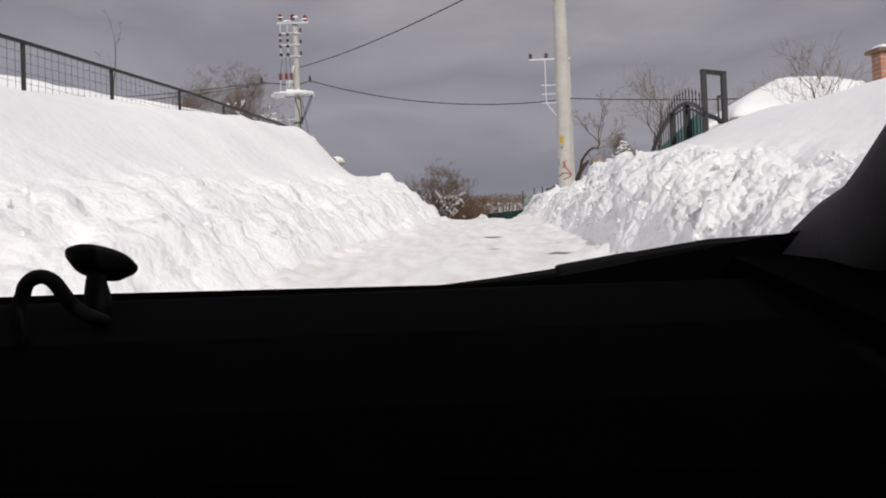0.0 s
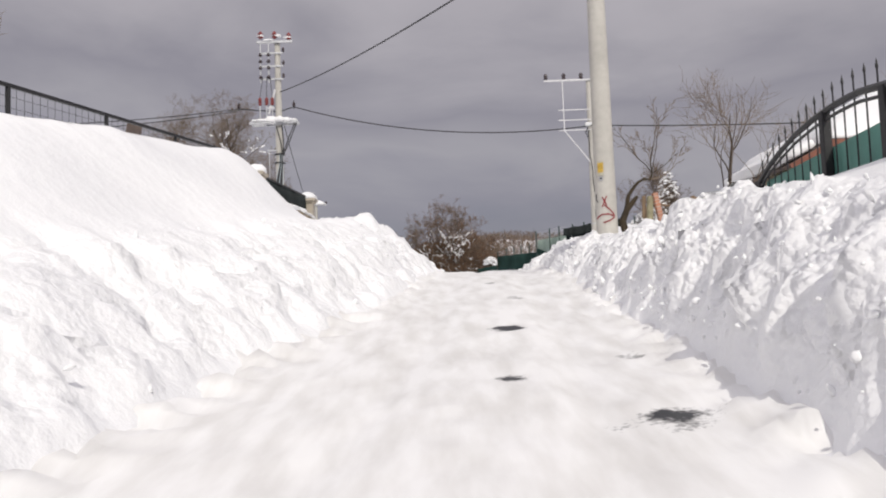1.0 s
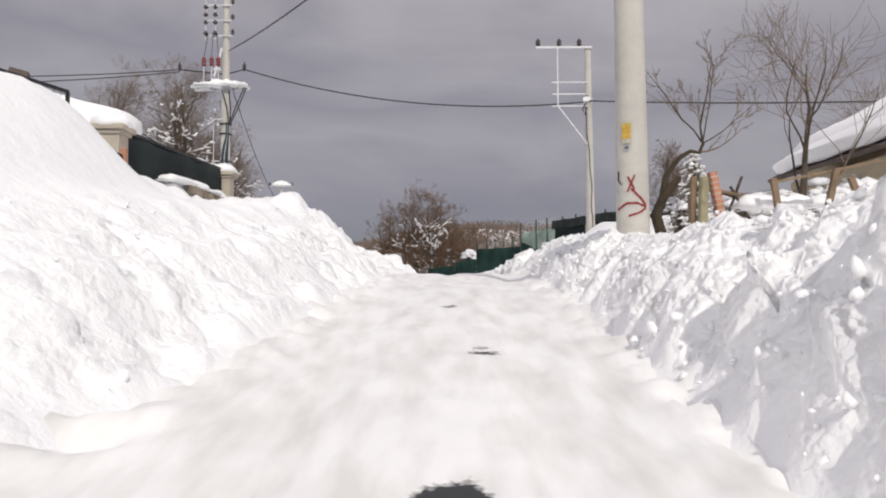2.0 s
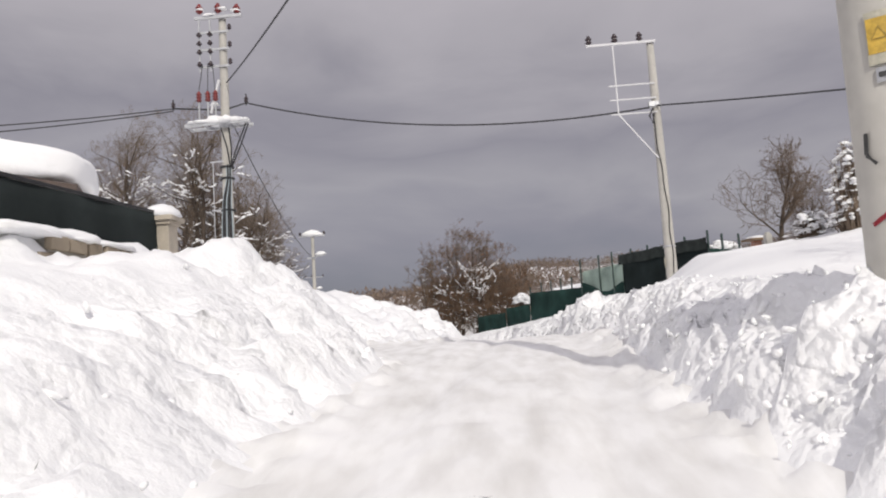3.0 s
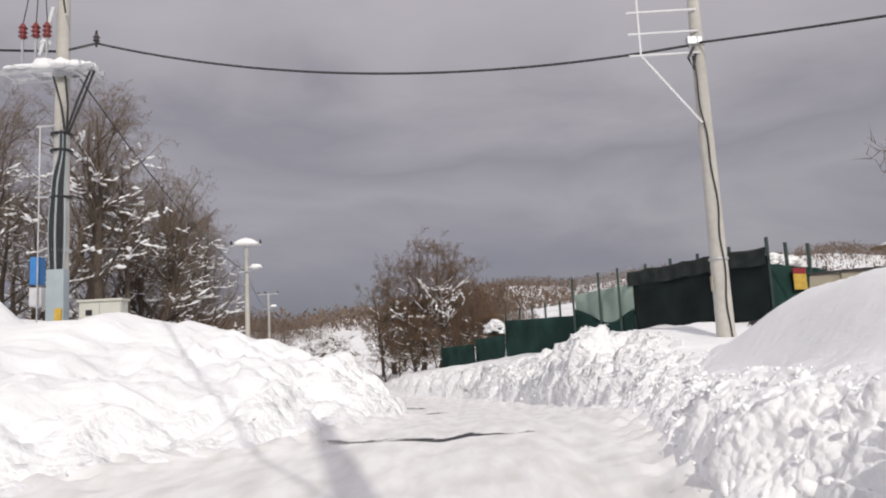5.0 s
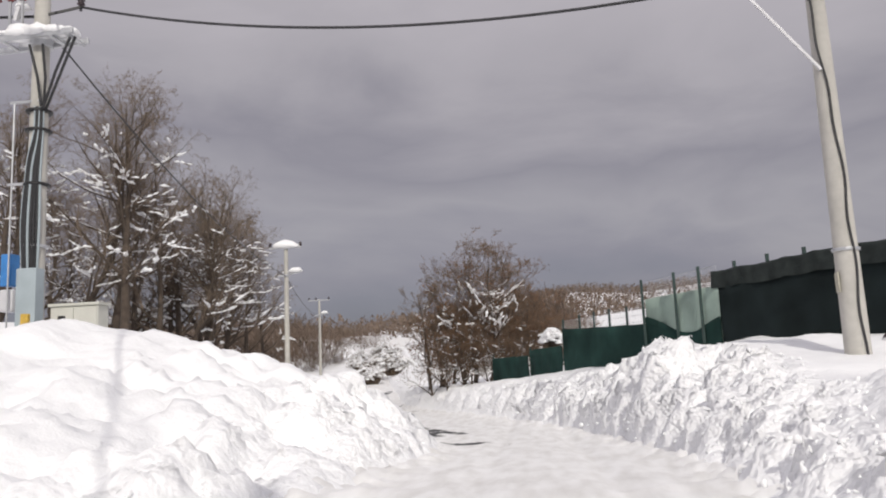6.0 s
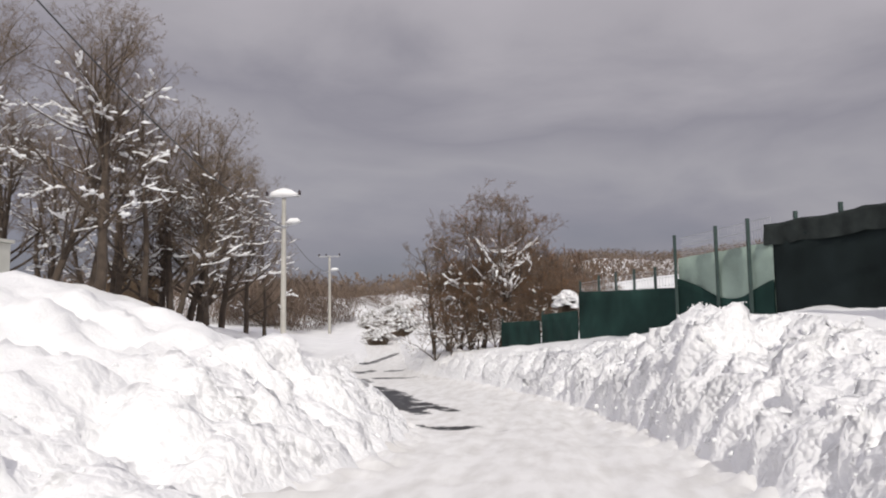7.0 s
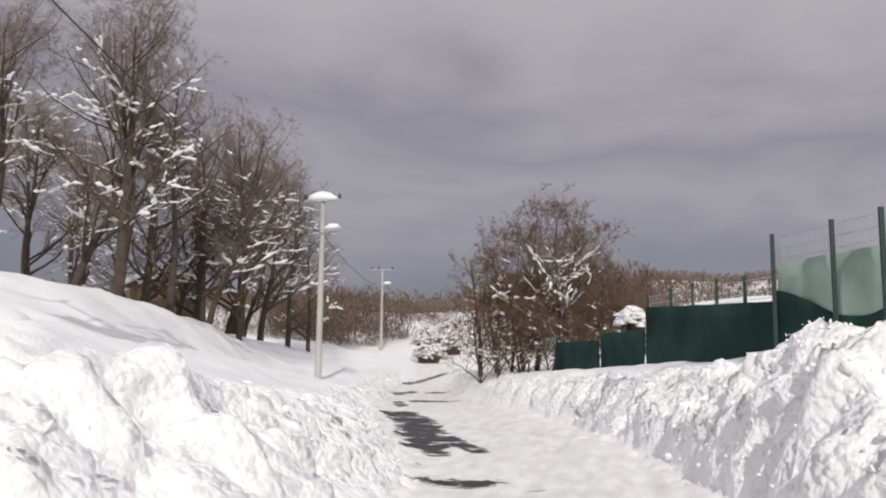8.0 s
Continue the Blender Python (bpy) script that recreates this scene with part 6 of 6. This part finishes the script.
def build_parked_car():
    """Nose towards the road, roof under snow."""
    M = pose(10.25, 42.85, 3.25, 0, 0, 4)
    t = thing("parked_car", M, "dark maroon car parked nose out, roof under snow", "car")

    def loft(sections, width, bevel_in):
        bm = bmesh.new()
        rings = []
        for x, z0, z1, wdt in sections:
            h = wdt / 2
            prof = [(-h, z0), (-h, (z0 + z1) / 2), (-h * bevel_in, z1), (h * bevel_in, z1), (h, (z0 + z1) / 2), (h, z0)]
            rings.append([bm.verts.new(M @ Vector((x, y, z))) for y, z in prof])
        for a, b in zip(rings, rings[1:]):
            for k in range(6):
                bm.faces.new((a[k], a[(k + 1) % 6], b[(k + 1) % 6], b[k]))
        bm.faces.new(rings[0][::-1])
        bm.faces.new(rings[-1])
        bmesh.ops.recalc_face_normals(bm, faces=bm.faces[:])
        return bm

    part("body", loft([(-1.95, 0.3, 0.62, 1.4), (-1.8, 0.2, 0.78, 1.6), (-0.95, 0.18, 0.93, 1.66), (-0.4, 0.18, 0.95, 1.68), (1.4, 0.18, 0.95, 1.68), (1.9, 0.2, 0.9, 1.6), (2.0, 0.3, 0.6, 1.45)], 1.66, 0.9), CAR_PAINT, t, smooth=False)
    part("cabin", loft([(-0.95, 0.90, 0.93, 1.5), (-0.25, 0.90, 1.38, 1.42), (0.2, 0.90, 1.43, 1.38), (1.2, 0.9, 1.41, 1.38), (1.75, 0.88, 0.95, 1.45)], 1.4, 0.82), CAR_PAINT, t)
    glass = bmesh.new()
    q = [(-0.93, -0.58, 0.96), (-0.93, 0.58, 0.96), (-0.30, 0.52, 1.355), (-0.30, -0.52, 1.355)]
    off = Vector((-0.012, 0, 0.02))
    vs = [glass.verts.new(M @ (Vector(p) + off)) for p in q] + [glass.verts.new(M @ (Vector(p) + off * 2)) for p in q]
    for f in ((0, 1, 2, 3), (7, 6, 5, 4), (0, 4, 5, 1), (1, 5, 6, 2), (2, 6, 7, 3), (3, 7, 4, 0)):
        glass.faces.new([vs[i] for i in f])
    part("windscreen", glass, GLASS_DARK, t, "dark sloping windscreen")
    for s in (-1, 1):
        bm = bmesh.new()
        q = [(-0.55, 0.72, 0.97), (1.35, 0.72, 0.97), (1.05, 0.64, 1.32), (-0.15, 0.64, 1.32)]
        a = [bm.verts.new(M @ Vector((x, s * (y + 0.004), z))) for x, y, z in q]
        b = [bm.verts.new(M @ Vector((x, s * (y - 0.05), z))) for x, y, z in q]
        bm.faces.new(a if s < 0 else a[::-1])
        for k in range(4):
            bm.faces.new((a[k], b[k], b[(k + 1) % 4], a[(k + 1) % 4]))
        part("side_window", bm, GLASS_DARK, t)
        for x in (-1.25, 1.3):
            bm = bmesh.new()
            lathe(bm, [(0.10, -0.09), (0.29, -0.09), (0.31, -0.05), (0.31, 0.05), (0.29, 0.09), (0.10, 0.09)], 20, M @ pose(x, s * 0.76, 0.31, 90, 0, 0))
            wheel = part("wheel", bm, RUBBER, t)
            bm = bmesh.new()
            lathe(bm, [(0.02, -0.10), (0.18, -0.095), (0.18, 0.095), (0.02, 0.10)], 16, M @ pose(x, s * 0.76, 0.31, 90, 0, 0))
            part("rim", bm, GALV, wheel)
        bm = bmesh.new()
        blob(bm, M @ Vector((-1.88, s * 0.55, 0.62)), (0.1, 0.17, 0.09), 0.1, 3)
        part("headlight", bm, WHITE_STEEL, t, "", True)
    bm = bmesh.new()
    for k in range(5):
        blob(bm, M @ Vector((0.1 + 0.3 * k, 0, 1.40)), (0.42, 0.68, 0.16), 0.2, k + 30)
    part("roof_snow", bm, SNOW, t, "layer of snow on the roof", True)


build_parked_car()


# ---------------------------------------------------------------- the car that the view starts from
# Near-zero base colours and gloss: the cabin's shade is put into the black.
DASH_SHADED = material("shaded_black_dashboard", (0.0012, 0.0012, 0.0014), 0.95, spread=0.2, scale=20, fine=300, bump=0.1, gloss=0.01)
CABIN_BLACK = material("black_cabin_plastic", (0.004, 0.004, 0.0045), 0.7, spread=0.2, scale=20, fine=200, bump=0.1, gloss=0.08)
TRIM = material("dark_grey_trim", (0.045, 0.043, 0.046), 0.9, spread=0.15, scale=12, fine=200, bump=0.1, gloss=0.15)
BODY = material("dark_car_body", (0.03, 0.03, 0.033), 0.4, 0.2, spread=0.15, scale=4, bump=0.0)
CHARM_BLUE = material("cobalt_glass", (0.01, 0.02, 0.45), 0.12, spread=0.2, scale=20, bump=0.0)
KNIT = material("dark_green_knit", (0.008, 0.022, 0.016), 0.95, spread=0.4, scale=60, fine=300, bump=0.6)
CAR = pose(0, 0, EYE, 7.4, 0, 0)


def cp(x, f, u):
    """A place in the car: right, ahead and up from the eye."""
    return CAR @ Vector((x, f, u))


def prism(bm, profile, x0, x1):
    """A body with one (ahead, up) outline from one side of the car to the other."""
    a = [bm.verts.new(cp(x0, f, u)) for f, u in profile]
    b = [bm.verts.new(cp(x1, f, u)) for f, u in profile]
    bm.faces.new(a)
    bm.faces.new(b[::-1])
    n = len(a)
    for k in range(n):
        bm.faces.new((a[k], b[k], b[(k + 1) % n], a[(k + 1) % n]))
    bmesh.ops.recalc_face_normals(bm, faces=bm.faces[:])
    return bm


def build_start_car():
    t = thing("car", CAR @ pose(-0.35, 0, -1.1), "small dark car with black dashboard seen from its cabin", "car")
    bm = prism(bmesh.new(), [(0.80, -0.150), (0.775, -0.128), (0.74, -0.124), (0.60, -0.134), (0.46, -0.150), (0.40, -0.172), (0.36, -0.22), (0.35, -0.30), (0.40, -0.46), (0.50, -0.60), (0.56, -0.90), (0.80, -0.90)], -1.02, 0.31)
    part("dashboard", bm, DASH_SHADED, t, "black dashboard with cabin shade in its colour")
    bm = bmesh.new()
    top = [(-1.02, 0.78, -0.122), (-0.40, 0.79, -0.122), (0.0, 0.795, -0.127), (0.09, 0.80, -0.127), (0.15, 0.81, -0.121), (0.20, 0.815, -0.114), (0.29, 0.815, -0.100), (0.345, 0.81, -0.090), (0.39, 0.80, -0.082)]
    front = [bm.verts.new(cp(*p)) for p in top]
    low = [bm.verts.new(cp(p[0], p[1], p[2] - 0.16)) for p in top]
    front2 = [bm.verts.new(cp(p[0], p[1] + 0.03, p[2] - 0.01)) for p in top]
    low2 = [bm.verts.new(cp(p[0], p[1] + 0.03, p[2] - 0.16)) for p in top]
    for k in range(len(top) - 1):
        for q in ((front, low), (low2, front2), (front2, front)):
            bm.faces.new((q[0][k], q[0][k + 1], q[1][k + 1], q[1][k]))
    part("windscreen_base", bm, DASH_SHADED, t)
    for name, mirror in (("windscreen_pillar", 1), ("windscreen_pillar", -1)):
        bm = bmesh.new()
        edge = [(0.33, 0.83, -0.14), (0.378, 0.80, -0.088), (0.384, 0.737, -0.064), (0.379, 0.681, -0.029), (0.370, 0.625, 0.007), (0.362, 0.52, 0.09), (0.37, 0.35, 0.20), (0.39, 0.12, 0.31)]
        pts = [cp((e[0] + 0.062) if mirror > 0 else -0.70 - e[0], e[1] + 0.0, e[2] - 0.015) for e in edge]
        tube(bm, pts, [0.05, 0.058, 0.062, 0.062, 0.062, 0.06, 0.055, 0.05], 14)
        part(name, bm, TRIM, t, "dark grey pillar trim", True)
    for x, inner in ((0.385, 0.312), (-1.09, -1.02)):
        # Door trim takes the dashboard's black, with shade already in the colour.
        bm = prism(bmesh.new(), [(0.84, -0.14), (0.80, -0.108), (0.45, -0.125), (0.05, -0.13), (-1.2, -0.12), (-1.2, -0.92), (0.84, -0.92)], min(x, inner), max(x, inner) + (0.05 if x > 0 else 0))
        part("door", bm, DASH_SHADED, t, "black door trim with cabin shade in its colour")
    bm = prism(bmesh.new(), [(0.14, 0.30), (0.10, 0.335), (-0.6, 0.37), (-1.35, 0.33), (-1.35, 0.29), (-0.6, 0.33)], -1.08, 0.42)
    part("roof", bm, BODY, t)
    bm = prism(bmesh.new(), [(-1.35, 0.33), (-1.30, 0.33), (-1.42, -0.92), (-1.47, -0.92)], -1.08, 0.42)
    part("tailgate", bm, BODY, t)
    bm = prism(bmesh.new(), [(0.84, -0.90), (0.84, -0.95), (-1.44, -0.95), (-1.44, -0.90)], -1.08, 0.42)
    part("cabin_floor", bm, BODY, t)
    bm = prism(bmesh.new(), [(0.84, -0.19), (1.35, -0.27), (1.78, -0.38), (1.88, -0.50), (1.86, -0.86), (0.84, -0.86)], -1.08, 0.42)
    part("bonnet", bm, BODY, t)
    for x in (-1.0, 0.34):
        for f in (1.25, -1.05):
            bm = bmesh.new()
            lathe(bm, [(0.12, -0.09), (0.28, -0.09), (0.30, -0.05), (0.30, 0.05), (0.28, 0.09), (0.12, 0.09)], 22, CAR @ pose(x, f, -0.83, 0, 90, 0))
            wheel = part("wheel", bm, RUBBER, t)
            bm = bmesh.new()
            lathe(bm, [(0.03, -0.10), (0.17, -0.095), (0.17, 0.095), (0.03, 0.10)], 18, CAR @ pose(x, f, -0.83, 0, 90, 0))
            part("rim", bm, GALV, wheel)
    bm = bmesh.new()
    tube(bm, [cp(-0.03, 0.90, -0.150), cp(0.06, 0.905, -0.144), cp(0.14, 0.91, -0.137)], [0.004, 0.006, 0.008], 6)
    tube(bm, [cp(0.232, 0.912, -0.122), cp(0.32, 0.90, -0.108), cp(0.41, 0.875, -0.10)], [0.009, 0.009, 0.007], 6)
    wip = part("wiper_arm", bm, CABIN_BLACK, t)
    bm = bmesh.new()
    a, b = cp(0.137, 0.91, -0.136), cp(0.235, 0.912, -0.122)
    m = Matrix.Translation((a + b) / 2) @ (b - a).to_track_quat("X", "Z").to_matrix().to_4x4()
    box(bm, ((b - a).length, 0.02, 0.020), m, 0.006)
    part("wiper_pivot", bm, CABIN_BLACK, wip)
    bm = bmesh.new()
    box(bm, (0.29, 0.035, 0.07), CAR @ pose(-0.37, 0.345, 0.195, -8, 12, 8), 0.015)
    mir = part("rear_mirror", bm, BODY, t, "rear-view mirror in a black housing")
    bm = bmesh.new()
    box(bm, (0.265, 0.004, 0.052), CAR @ pose(-0.372, 0.325, 0.195, -8, 12, 8), 0.001)
    part("mirror_glass", bm, material("mirror_silver", (0.85, 0.86, 0.88), 0.03, 1.0, spread=0.02, bump=0.0), mir)
    bm = bmesh.new()
    tube(bm, [cp(-0.36, 0.36, 0.21), cp(-0.36, 0.33, 0.27), cp(-0.35, 0.13, 0.31)], 0.012, 8)
    part("mirror_stem", bm, BODY, mir)

    ph = thing("phone_mount", cp(-0.33, 0.65, -0.13), "black suction-cup phone mount with bent neck on the dashboard", "phone mount")
    bm = bmesh.new()
    lathe(bm, [(0.008, -0.012), (0.022, -0.008), (0.0305, 0.0), (0.0315, 0.003), (0.028, 0.006), (0.004, 0.007)], 28, CAR @ pose(-0.311, 0.676, -0.077, -32, 8, 0))
    part("suction_cup", bm, CABIN_BLACK, ph, "", True)
    bm = bmesh.new()
    tube(bm, [cp(-0.311, 0.67, -0.08), cp(-0.313, 0.668, -0.092), cp(-0.313, 0.668, -0.108), cp(-0.312, 0.668, -0.128)], [0.008, 0.009, 0.012, 0.008], 12)
    part("stem", bm, CABIN_BLACK, ph, "", True)
    bm = bmesh.new()
    tube(bm, [cp(-0.350 + 0.0 * k, 0.605 + 0.0 * k, -0.140 + 0.012 * k) for k in range(4)] + [cp(-0.3335 - 0.0155 * math.cos(a), 0.614, -0.0955 + 0.0165 * math.sin(a)) for a in np.linspace(0.15, 2.5, 12)] + [cp(-0.312, 0.617, -0.103), cp(-0.304, 0.625, -0.114), cp(-0.295, 0.64, -0.124)], 0.0062, 10)
    part("neck", bm, CABIN_BLACK, ph, "", True)
    bm = bmesh.new()
    box(bm, (0.055, 0.03, 0.05), CAR @ pose(-0.395, 0.60, -0.115, -10, 0, 0), 0.01)
    part("cradle", bm, CABIN_BLACK, ph)

    orn = thing("hanging_charm", cp(-0.29, 0.36, 0.13), "knitted green heart and blue glass charm hung on a cord", "charm")
    bm = bmesh.new()
    tube(bm, [cp(-0.30, 0.35, 0.165), cp(-0.287, 0.354, 0.131), cp(-0.283, 0.36, 0.10), cp(-0.277, 0.366, 0.06), cp(-0.268, 0.377, 0.008)], [0.003, 0.006, 0.004, 0.004, 0.002], 8)
    part("cord", bm, CABIN_BLACK, orn)
    bm = bmesh.new()
    tube(bm, [cp(-0.275 + 0.0, 0.352, 0.165), cp(-0.287, 0.354, 0.131), cp(-0.297, 0.355, 0.115), cp(-0.292, 0.356, 0.10), cp(-0.284, 0.36, 0.105)], 0.0018, 6)
    part("loop", bm, CABIN_BLACK, orn)
    bm = bmesh.new()
    blob(bm, cp(-0.278, 0.366, 0.060), (0.007, 0.007, 0.010), 0.05, 1)
    part("bead", bm, CHARM_BLUE, orn, "small blue bead", True)
    bm = bmesh.new()
    n = 40
    rings = []
    for lay, s in ((-0.012, 0.55), (-0.007, 0.9), (0.0, 1.0), (0.007, 0.9), (0.012, 0.55)):
        ring = []
        for k in range(n):
            a = k * math.tau / n
            hx, hz = 16 * math.sin(a) ** 3, 13 * math.cos(a) - 5 * math.cos(2 * a) - 2 * math.cos(3 * a) - math.cos(4 * a)
            ring.append(bm.verts.new(cp(-0.296 + hx * 0.00205 * s, 0.368 + lay, 0.024 + hz * 0.0021 * s)))
        rings.append(ring)
    for a, b in zip(rings, rings[1:]):
        for k in range(n):
            bm.faces.new((a[k], a[(k + 1) % n], b[(k + 1) % n], b[k]))
    bm.faces.new(rings[0][::-1])
    bm.faces.new(rings[-1])
    part("heart", bm, KNIT, orn, "dark green knitted heart", True)
    bm = bmesh.new()
    lathe(bm, [(0.004, -0.004), (0.020, -0.003), (0.0235, 0.0), (0.020, 0.003), (0.004, 0.004)], 30, CAR @ pose(-0.307, 0.374, -0.021, 90, 0, 0))
    disc = part("glass_disc", bm, CHARM_BLUE, orn, "flat round cobalt-blue glass disc", True)
    bm = bmesh.new()
    lathe(bm, [(0.002, -0.0015), (0.0055, -0.001), (0.0055, 0.001), (0.002, 0.0015)], 16, CAR @ pose(-0.307, 0.3685, -0.010, 90, 0, 0))
    part("pale_dot", bm, WHITE_STEEL, disc)


build_start_car()
